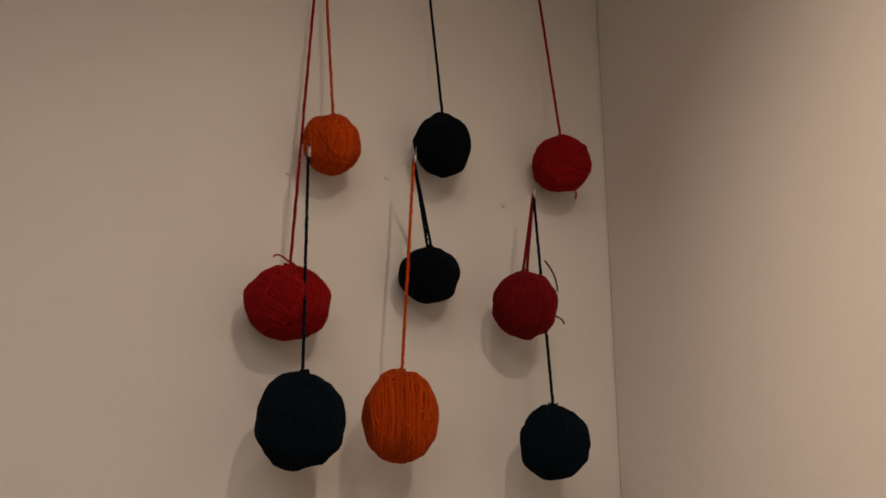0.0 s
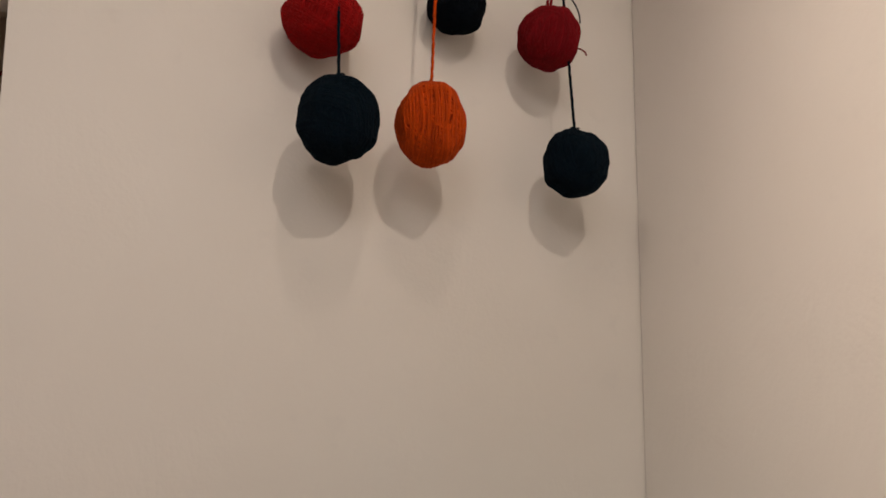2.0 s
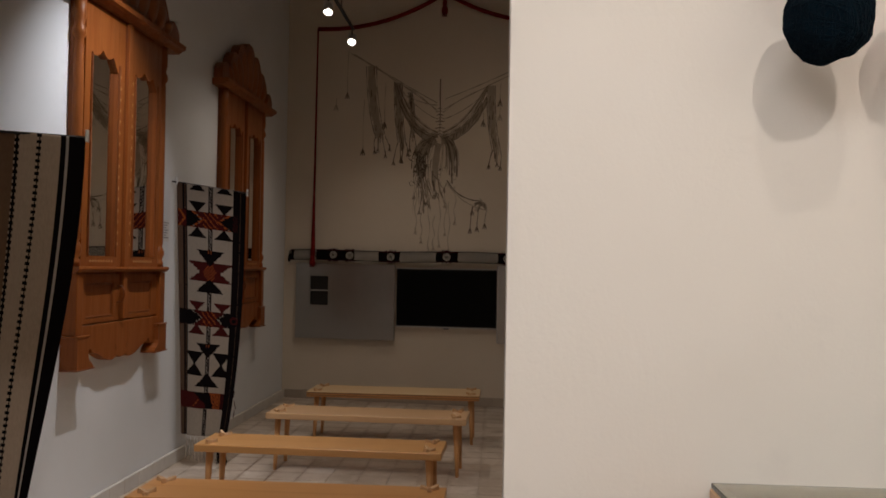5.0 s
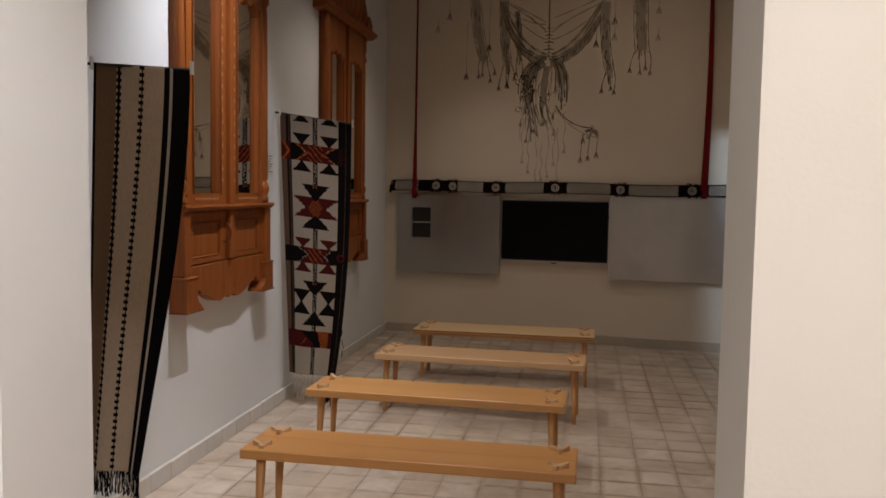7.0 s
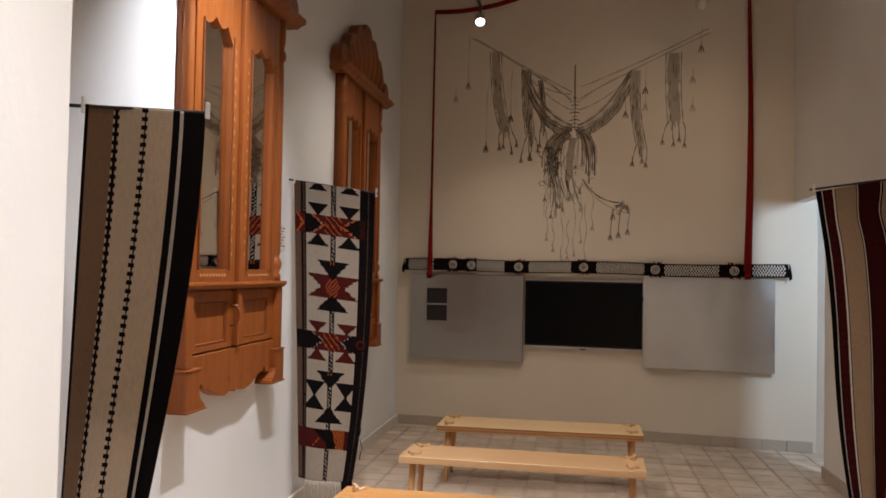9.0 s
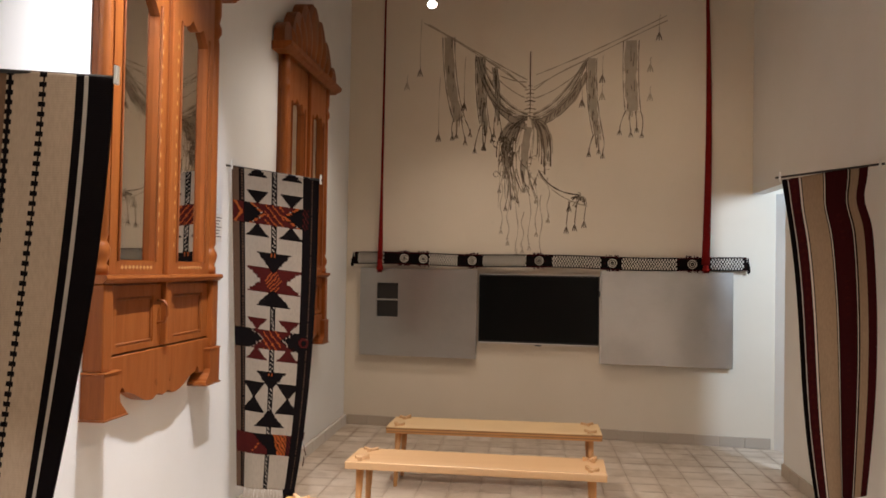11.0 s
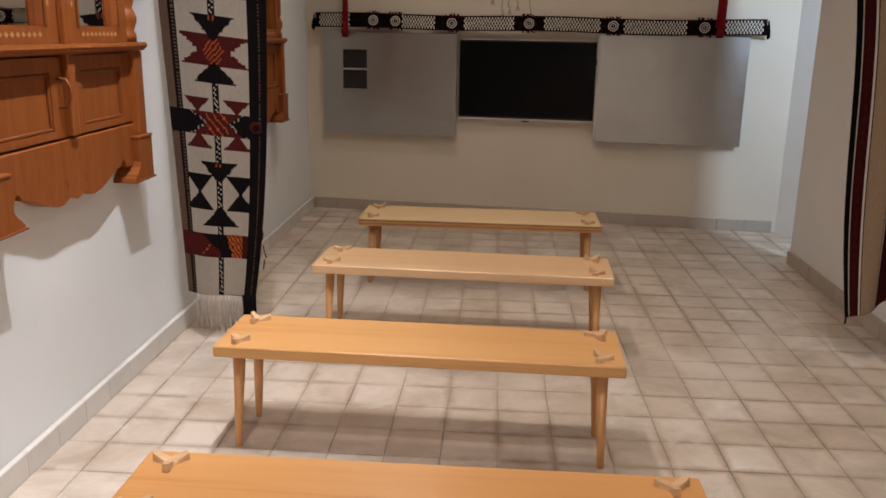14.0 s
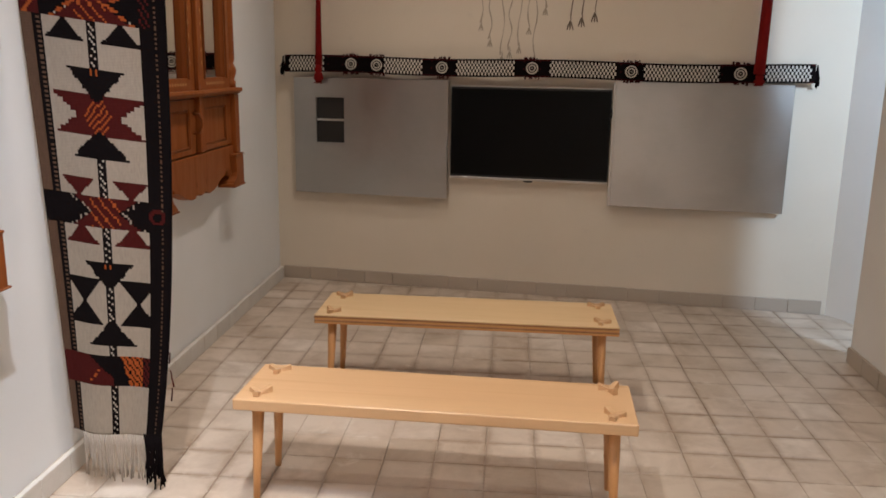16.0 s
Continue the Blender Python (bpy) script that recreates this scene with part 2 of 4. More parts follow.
PINES = [mat_bench("orange_pine", (0.62, 0.308, 0.105), (0.55, 0.255, 0.08), 0.3), mat_bench("honey_pine", (0.63, 0.335, 0.122), (0.57, 0.285, 0.095), 0.3), mat_bench("pale_pine", (0.66, 0.42, 0.22), (0.60, 0.36, 0.18), 0.32), mat_bench("blond_plywood", (0.70, 0.50, 0.28), (0.63, 0.43, 0.22), 0.4)]
PLY_EDGE = mat_wood("plywood_edge", (0.42, 0.21, 0.08), (0.22, 0.1, 0.035), 0.5, "X", 3.0)
LEG_WOOD = mat_wood("leg_wood", (0.60, 0.31, 0.12), (0.53, 0.25, 0.085), 0.38, "Z", 0.7)
WEDGE_WOOD = mat_wood("wedge_wood", (0.64, 0.41, 0.22), (0.50, 0.28, 0.13), 0.5)
CAB = mat_wood("walnut_stain", (0.29, 0.084, 0.016), (0.24, 0.064, 0.011), 0.42, "Z", 0.6, 0.3)
CAB_DARK = mat_wood("dark_walnut_stain", (0.24, 0.068, 0.014), (0.17, 0.045, 0.009), 0.45, "Z", 0.8, 0.3)
INLAY = mat_simple("pale_inlay", (0.52, 0.26, 0.09), 0.5)
CASE_WOOD = mat_wood("case_wood", (0.66, 0.42, 0.25), (0.58, 0.35, 0.19), 0.4, "Z")
MIRROR, STEEL, GLASS = mat_mirror(), mat_steel(), mat_glass()
SCREEN = mat_simple("black_screen", (0.002, 0.002, 0.002), 0.3, 0.0, 0.1, 3, 0.0)
SCREEN.node_tree.nodes["Principled BSDF"].inputs["Specular IOR Level"].default_value = 0.12
BLACK = mat_simple("black_metal", (0.02, 0.02, 0.02), 0.45)
DARK_VOID = mat_simple("black_plastic", (0.012, 0.01, 0.009), 0.6)
ALU = mat_simple("aluminium", (0.6, 0.58, 0.55), 0.35, 0.9)
WHITE_PLASTIC = mat_simple("white_plastic", (0.78, 0.78, 0.76), 0.35)
PAPER = mat_simple("paper_card", (0.78, 0.76, 0.72), 0.8)
INK = mat_simple("grey_print", (0.22, 0.2, 0.19), 0.8)
LAMP_FACE = mat_lamp_face()
C_CREAM = mat_cloth("cream_wool", (0.285, 0.24, 0.193))
C_BEIGE = mat_cloth("beige_wool", (0.37, 0.28, 0.20))
C_TAN = mat_cloth("tan_cotton", (0.29, 0.205, 0.135))
C_BROWN = mat_cloth("brown_wool", (0.15, 0.088, 0.052))
C_UMBER = mat_cloth("umber_wool", (0.085, 0.05, 0.032))
C_BLACK = mat_cloth("black_wool", (0.0045, 0.0028, 0.003))
C_GREY = mat_cloth("grey_wool", (0.36, 0.31, 0.26))
C_RED = mat_cloth("dark_red_wool", (0.05, 0.007, 0.006))
C_MAROON = mat_cloth("maroon_wool", (0.038, 0.005, 0.006))
C_ORANGE = mat_cloth("orange_wool", (0.27, 0.062, 0.014))
C_WHITE = mat_cloth("white_beads", (0.55, 0.51, 0.45))
C_FELT = mat_cloth("red_felt", (0.17, 0.009, 0.008))
Y_RED, Y_ORANGE, Y_NAVY, Y_WINE = mat_yarn("red_yarn", (0.42, 0.012, 0.012)), mat_yarn("orange_yarn", (0.66, 0.080, 0.008)), mat_yarn("navy_yarn", (0.0035, 0.012, 0.021)), mat_yarn("wine_yarn", (0.27, 0.010, 0.016))
Y_NIGHT = mat_yarn("night_blue_yarn", (0.0025, 0.006, 0.011))
CHARCOAL = mat_simple("charcoal_drawing", (0.22, 0.17, 0.13), 0.95, 0, 0.5, 60)
CHARCOAL_WASH = mat_simple("charcoal_wash", (0.50, 0.425, 0.335), 0.95, 0, 0.35, 22)
CHARCOAL_PALE = mat_simple("faint_charcoal", (0.47, 0.395, 0.305), 0.95, 0, 0.3, 60)

# ---- building blocks ----


def box(bm, x0, x1, y0, y1, z0, z1, mi=0):
    vs = [bm.verts.new(p) for p in ((x0, y0, z0), (x1, y0, z0), (x1, y1, z0), (x0, y1, z0), (x0, y0, z1), (x1, y0, z1), (x1, y1, z1), (x0, y1, z1))]
    for f in ((3, 2, 1, 0), (4, 5, 6, 7), (0, 1, 5, 4), (1, 2, 6, 5), (2, 3, 7, 6), (3, 0, 4, 7)):
        bm.faces.new([vs[i] for i in f]).material_index = mi
    return vs


def rounded(x0, x1, y0, y1, z0, z1, r=0.004, seg=2):
    bm = bmesh.new()
    box(bm, x0, x1, y0, y1, z0, z1)
    bmesh.ops.bevel(bm, geom=bm.edges[:], offset=r, segments=seg, affect="EDGES", profile=0.5)
    return bm


def part(name, bm, material, parent=None, label="", smooth=False):
    me = bpy.data.meshes.new(name)
    bm.normal_update()
    bm.to_mesh(me)
    bm.free()
    for m in material if isinstance(material, list) else [material]:
        me.materials.append(m)
    if smooth:
        me.polygons.foreach_set("use_smooth", [True] * len(me.polygons))
    ob = new(name, me)
    ob.parent = parent
    if label:
        tagged(ob, label)
    return ob


def thing(name, label, category, group="", m=None):
    ob = tagged(new(name), label, category, group)
    ob.empty_display_size = 0.05
    if m is not None:
        ob.matrix_basis = m
    return ob


def prism(bm, outline, a, b, axis="x", mi=0):
    """Extrudes a closed outline of 2D points from a to b along an axis."""
    put = {"x": lambda p, d: (d, p[0], p[1]), "y": lambda p, d: (p[0], d, p[1]), "z": lambda p, d: (p[0], p[1], d)}[axis]
    lo, hi = [bm.verts.new(put(p, a)) for p in outline], [bm.verts.new(put(p, b)) for p in outline]
    n = len(outline)
    for f in [lo[::-1], hi] + [[lo[i], lo[(i + 1) % n], hi[(i + 1) % n], hi[i]] for i in range(n)]:
        bm.faces.new(f).material_index = mi


def tube(bm, pts, radius, sides=6, mi=0, closed=False, taper=None):
    """A round cord along points."""
    pts = [Vector(p) for p in pts]
    rings, n = [], len(pts)
    for i, p in enumerate(pts):
        d = (pts[(i + 1) % n] - pts[i - 1]) if closed else (pts[min(i + 1, n - 1)] - pts[max(i - 1, 0)])
        d = d.normalized() if d.length > 1e-9 else Vector((0, 0, 1))
        u = d.cross(Vector((0.31, 0.91, 0.27))).normalized()
        v = d.cross(u)
        r = radius * (taper(i / max(1, n - 1)) if taper else 1)
        rings.append([bm.verts.new(p + r * (math.cos(6.2832 * k / sides) * u + math.sin(6.2832 * k / sides) * v)) for k in range(sides)])
    for i in range(n if closed else n - 1):
        a, b = rings[i], rings[(i + 1) % n]
        for k in range(sides):
            bm.faces.new((a[k], a[(k + 1) % sides], b[(k + 1) % sides], b[k])).material_index = mi
    if not closed:
        bm.faces.new(rings[0][::-1]).material_index = mi
        bm.faces.new(rings[-1]).material_index = mi


def lathe(bm, profile, sides=16, at=(0, 0, 0), mi=0):
    """Turns (radius, z) pairs round an upright axis."""
    rings = [[bm.verts.new((at[0] + r * math.cos(6.2832 * k / sides), at[1] + r * math.sin(6.2832 * k / sides), at[2] + z)) for k in range(sides)] for r, z in profile]
    for a, b in zip(rings, rings[1:]):
        for k in range(sides):
            bm.faces.new((a[k], a[(k + 1) % sides], b[(k + 1) % sides], b[k])).material_index = mi
    bm.faces.new(rings[0][::-1]).material_index = mi
    bm.faces.new(rings[-1]).material_index = mi


def bezier(p0, p1, p2, n=12):
    return [tuple((1 - t) ** 2 * a + 2 * t * (1 - t) * b + t * t * c for a, b, c in zip(p0, p1, p2)) for t in (i / n for i in range(n + 1))]


def structure(name, bm, material, label):
    return tagged(part(name, bm, material), label, kind="structure")


# ---- the two rooms ----
K = 0.122
FAR_TURN = -math.atan(K)
FAR = pose(0, 0, 0, 0, 0, math.degrees(FAR_TURN))
H, HF = 4.7, 3.0
X_L, X_R, PY0, PY1 = 1.14, 2.285, -7.248, -6.998


def boxes(*dims):
    bm = bmesh.new()
    for d in dims:
        box(bm, *d)
    return bm


structure("wall_west", boxes((-0.22, -0.012, -6.998, 0.4, -0.1, H)), PLASTER_WEST, "white painted plaster wall with hung cabinet fronts")
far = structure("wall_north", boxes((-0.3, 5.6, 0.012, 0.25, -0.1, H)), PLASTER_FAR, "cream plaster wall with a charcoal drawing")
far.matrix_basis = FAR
bm = bmesh.new()
prism(bm, [(3.492, -1.34), (3.60, -1.34), (3.60, -6.995), (3.456, -6.995)], -0.1, H, "z")
structure("wall_east_1", bm, PLASTER, "white plaster wall with a woven hanging")
bm = bmesh.new()
prism(bm, [(3.505, -0.2), (3.60, -0.2), (3.60, -1.337), (3.495, -1.337)], 2.1, H, "z")
structure("wall_east_2", bm, PLASTER, "white plaster lintel above a side opening")
bm = bmesh.new()
prism(bm, [(3.66, -0.40), (3.80, -0.62), (3.80, -0.2), (3.66, -0.2)], -0.1, 2.098, "z")
structure("wall_east_3", bm, PLASTER, "white splayed reveal of a side opening")
structure("wall_partition", boxes((-1.6, X_L, PY0, PY1, -0.1, H), (X_R, 3.60, PY0, PY1, -0.1, H), (X_L, X_R, PY0, PY1, 2.08, H)), PLASTER, "white plaster partition with a wide doorway")
structure("wall_east_front", boxes((3.484, 3.7, -11.2, PY0 - 0.003, -0.1, HF)), PLASTER_ROUGH, "white wall with rough brushed plaster")
structure("wall_west_front", boxes((-1.8, -1.6, -11.2, PY0, -0.1, HF)), PLASTER, "plain white plaster wall")
structure("wall_south_front", boxes((-1.8, 3.7, -11.4, -11.2, -0.1, HF)), PLASTER, "plain white plaster wall")
structure("ceiling_front", boxes((-1.8, 3.7, -11.4, PY0, HF, HF + 0.2)), CEILING, "plain off-white ceiling")
structure("ceiling_gallery", boxes((-0.3, 5.8, PY0, 0.4, H, H + 0.2)), CEILING, "plain off-white high ceiling")
structure("wall_side_room_east", boxes((5.5, 5.7, -7.4, 0.4, -0.1, H)), PLASTER, "white wall of the next room")
structure("wall_side_room_south", boxes((3.6, 5.7, -5.2, -5.0, -0.1, H)), PLASTER, "white wall of the next room")

# ---- yarn balls on the wall ----


def ball_mesh(radius, squash, seed, loops, thread, upright=False):
    """A wound ball: a lumpy core wrapped in many loops of yarn."""
    rnd = random.Random(seed)
    bm = bmesh.new()
    off = Vector((rnd.random() * 9, rnd.random() * 9, rnd.random() * 9))

    def surf(d):
        lump = 1 + 0.11 * noise.noise(d * 1.7 + off) + 0.045 * noise.noise(d * 4 + off)
        return Vector((d.x, d.y, d.z * squash)) * radius * lump

    bmesh.ops.create_icosphere(bm, subdivisions=4, radius=1.0)
    for v in bm.verts:
        v.co = surf(v.co.normalized()) * 0.985
    core, bm = bm, bmesh.new()
    for g in range(6):
        m = Euler((rnd.uniform(0, 3.14), rnd.uniform(0, 3.14), rnd.uniform(0, 3.14))).to_matrix() if g < 5 or not upright else Matrix.Identity(3)
        turns = loops // 6
        if upright and g == 5:
            m = Euler((1.57, 0, 1.35)).to_matrix()
            turns *= 2
        pts = []
        for k in range(turns * 40):
            a = 6.2832 * k / 40
            h = -0.82 + 1.64 * k / (turns * 40) + 0.10 * math.sin(a * 0.37 + g) + 0.03 * math.sin(a * 1.9)
            w = math.sqrt(max(0.0, 1 - h * h))
            d = (m @ Vector((math.cos(a) * w, math.sin(a) * w, h))).normalized()
            pts.append(surf(d) + d * thread * (0.15 + 0.2 * g))
        for k in range(turns):
            tube(bm, pts[k * 40:k * 40 + 41], thread, 4)
    return core, bm


def yarn_ball(label, at, radius, squash, yarn, seed, top, doubled=False, stub=None, thread=0.0012, loops=108, upright=False):
    """A ball that hangs by its own yarn from a point at the wall."""
    ob = thing("yarn_ball", label, "yarn ball", "yarn balls on the wall", pose(*at))
    core, winding = ball_mesh(radius, squash, seed, loops, thread, upright)
    ball = part("ball", core, yarn, ob, "", True)
    tagged(part("winding", winding, yarn, ball, "", True), kind="stuff")
    crown = Vector((0, 0, radius * squash * 1.0))
    goal = Vector(top) - Vector(at)
    rnd = random.Random(seed + 50)
    bm = bmesh.new()
    for s in ((-0.004, 0.004) if doubled else (0.0,)):
        n = 26
        base = [crown.lerp(goal, k / n) + Vector((s * (1 - k / n), 0, 0)) for k in range(n + 1)]
        for ph in (0, 2.1, 4.2):
            pts = [p + 0.0016 * Vector((math.cos(k * 1.5 + ph), math.sin(k * 1.5 + ph), 0)) + Vector((rnd.uniform(-1, 1), 0, 0)) * 0.0003 for k, p in enumerate(base)]
            tube(bm, pts, 0.0017, 5)
    part("hanging_yarn", bm, yarn, ob, "", True)
    bm = bmesh.new()
    for k in range(5):
        a = rnd.uniform(0, 6.28)
        r = radius * rnd.uniform(0.12, 0.26)
        tube(bm, [crown + Vector((r * math.cos(a + 6.28 * j / 10) * 0.6, r * math.sin(a + 6.28 * j / 10) * 0.6, rnd.uniform(-0.004, 0.006))) for j in range(9)], 0.0016, 5)
    part("knot", bm, yarn, ob, "", True)
    if stub:
        bm = bmesh.new()
        tube(bm, bezier(stub[0], stub[1], stub[2], 8), 0.0016, 5)
        part("loose_end", bm, yarn, ob, "", True)
    return ob


W0 = PY0
HOOK_1, HOOK_2, HOOK_3 = (2.786, W0 - 0.135, 2.268), (2.977, W0 - 0.135, 2.289), (3.231, W0 - 0.118, 2.268)
yarn_ball("large orange yarn ball hanging by a thin thread", (2.845, W0 - 0.07, 2.319), 0.0485, 1.06, Y_ORANGE, 3, (2.808, W0 - 0.012, 2.97), loops=96, thread=0.0018, stub=((-0.02, -0.045, 0.02), (-0.03, -0.055, -0.01), (-0.012, -0.05, -0.035)))
yarn_ball("dark navy yarn ball hanging by a twisted string", (3.062, W0 - 0.07, 2.354), 0.0515, 1.15, Y_NIGHT, 7, (3.026, W0 - 0.012, 2.97))
yarn_ball("red yarn ball hanging by a thin red string", (3.328, W0 - 0.07, 2.361), 0.0565, 1.0, Y_RED, 11, (3.295, W0 - 0.012, 2.97), stub=((0.012, -0.02, -0.05), (0.02, -0.025, -0.07), (0.016, -0.02, -0.078)))
yarn_ball("wide red yarn ball with a bow at its top", (2.781, W0 - 0.072, 2.024), 0.068, 0.9, Y_RED, 17, (2.824, W0 - 0.012, 2.97), stub=((0, 0, 0.068), (-0.025, -0.01, 0.085), (-0.032, -0.012, 0.072)))
yarn_ball("small lumpy night-blue yarn ball on a doubled string", (3.042, W0 - 0.06, 2.101), 0.0535, 0.93, Y_NIGHT, 23, HOOK_2, True)
yarn_ball("wine-red yarn ball hanging from a hook", (3.219, W0 - 0.10, 2.054), 0.0585, 1.03, Y_WINE, 29, HOOK_3, True, stub=((0.05, -0.02, -0.02), (0.062, -0.03, -0.025), (0.064, -0.03, -0.036)))
yarn_ball("large navy yarn ball on a long dark string", (2.794, W0 - 0.14, 1.828), 0.066, 1.08, Y_NAVY, 31, HOOK_1)
yarn_ball("bright orange yarn ball with visible wound threads", (2.960, W0 - 0.14, 1.841), 0.058, 1.22, Y_ORANGE, 37, HOOK_2, loops=96, thread=0.0021, upright=True)
yarn_ball("navy yarn ball with a knotted dark string", (3.260, W0 - 0.12, 1.806), 0.059, 1.06, Y_NAVY, 41, HOOK_3, stub=((-0.012, -0.005, 0.33), (0.005, -0.02, 0.30), (0.004, -0.02, 0.27)))


def wall_hook(at):
    ob = thing("wall_hook", "long clear plastic hook fixed to the plaster", "hook", "hooks for yarn balls", pose(at[0], W0, at[2]))
    reach = (W0 - at[1]) / 0.13
    bm = bmesh.new()
    tube(bm, [(0, 0, 0.012), (0, -0.06, 0.011), (0, -0.125 * reach, 0.002), (0, -0.138 * reach, 0.006), (0, -0.14 * reach, 0.022)], 0.0005, 8)
    part("hook_wire", bm, GLASS, ob, "", True)
    bm = bmesh.new()
    tube(bm, [(0, -0.135 * reach, -0.008), (0, -0.136 * reach, 0.010)], 0.003, 10)
    part("hook_tip", bm, ALU, ob, "small whitish sleeve at the tip", True)
    bm = bmesh.new()
    tube(bm, [(0, 0.001, 0.012), (0, -0.003, 0.012)], 0.006, 16)
    part("wall_plate", bm, WHITE_PLASTIC, ob)


for at in (HOOK_1, HOOK_2, HOOK_3):
    wall_hook(at)


def wall_nail(x, z):
    ob = thing("wall_nail", "small steel nail holding a yarn string", "nail", "nails for yarn strings", pose(x, W0, z))
    bm = bmesh.new()
    tube(bm, [(0, 0.01, 0), (0, -0.018, 0.002)], 0.0015, 8)
    tube(bm, [(0, -0.018, 0.002), (0, -0.02, 0.002)], 0.004, 10)
    part("nail", bm, ALU, ob)


for x, z in ((2.808, 2.97), (2.824, 2.972), (3.026, 2.97), (3.295, 2.97)):
    wall_nail(x, z)

# ---- display case under the yarn balls ----


def display_case():
    x0, x1, y0, y1, h = 2.648, 3.478, -7.80, -7.252, 1.03
    ob = thing("display_case", "wooden display case with a glass top against the wall", "display case", m=pose(x0, y0, 0))
    w, d, t = x1 - x0, y1 - y0, 0.025
    # Pale sheet set high under the glass stands in for its wall reflection.
    for n, b in (("side_panel", (0, t, 0, d, 0, h)), ("side_panel", (w - t, w, 0, d, 0, h)), ("front_panel", (t + 0.001, w - t - 0.001, 0, t, 0, h)), ("back_panel", (t + 0.001, w - t - 0.001, d - t, d, 0, h)), ("case_floor", (t + 0.001, w - t - 0.001, t + 0.001, d - t - 0.001, h - 0.07, h - 0.05))):
        part(n, rounded(*b, 0.0015, 1), PAPER if n == "case_floor" else CASE_WOOD, ob, "pale sheet standing in for the reflection on the glass" if n == "case_floor" else "")
    part("glass_top", rounded(0.002, w - 0.002, 0.002, d - 0.002, h + 0.001, h + 0.011, 0.0015, 1), GLASS, ob, "clear greenish glass plate")


display_case()

# ---- carved cabinet fronts on the west wall ----


def apron_outline():
    """The wavy lower edge between the feet, symmetrical about the middle."""
    half = [(0.0, 0.851), (0.02, 0.856), (0.045, 0.869), (0.06, 0.868), (0.075, 0.857), (0.10, 0.848), (0.13, 0.847), (0.18, 0.857), (0.235, 0.876), (0.28, 0.897), (0.32, 0.91), (0.355, 0.912), (0.362, 0.93), (0.378, 0.942), (0.394, 0.93), (0.40, 0.90), (0.52, 0.90)]
    return [(-y, z) for y, z in reversed(half)] + half[1:] + [(0.52, 1.065), (-0.52, 1.065)]


def bracket_outline(s):
    """A bracket foot: straight outside, hollowed on the inside with a pointed lip."""
    half = [(0.583, 0.842), (0.583, 1.008), (0.455, 1.008), (0.458, 0.94), (0.462, 0.915), (0.455, 0.893), (0.438, 0.875), (0.423, 0.866), (0.418, 0.858), (0.408, 0.853), (0.405, 0.842)]
    return [(s * y, z) for y, z in half]


def crest_outline():
    pts = []
    for i in range(97):
        y = -0.72 + 1.44 * i / 96
        a = abs(y)
        z = 2.94 + 0.07 * (1 - (a / 0.72) ** 8) + 0.26 * max(0.0, 1 - (a / 0.56) ** 1.8)
        z += 0.075 * abs(math.sin(a * 15.5 + 0.9)) ** 0.7 * (1 - 0.5 * a)
        pts.append((y, z))
    return [(-0.72, 2.892)] + pts + [(0.72, 2.892)]


def leaf(bm, y, z, turn, size):
    """A bulging carved leaf, standing off the crest."""
    rows = []
    for i in range(8):
        s = i / 7
        w = size * 0.30 * math.sin(math.pi * min(1, s * 0.9 + 0.08)) ** 0.7
        row = []
        for j in range(5):
            q = j / 4 * 2 - 1
            ly, lz = q * w, s * size
            row.append(bm.verts.new((0.088 + 0.022 * (1 - q * q) * math.sin(math.pi * s * 0.8 + 0.4), y + ly * math.cos(turn) + lz * math.sin(turn), z - ly * math.sin(turn) + lz * math.cos(turn))))
        rows.append(row)
    for a, b in zip(rows, rows[1:]):
        for j in range(4):
            bm.faces.new((a[j], a[j + 1], b[j + 1], b[j]))


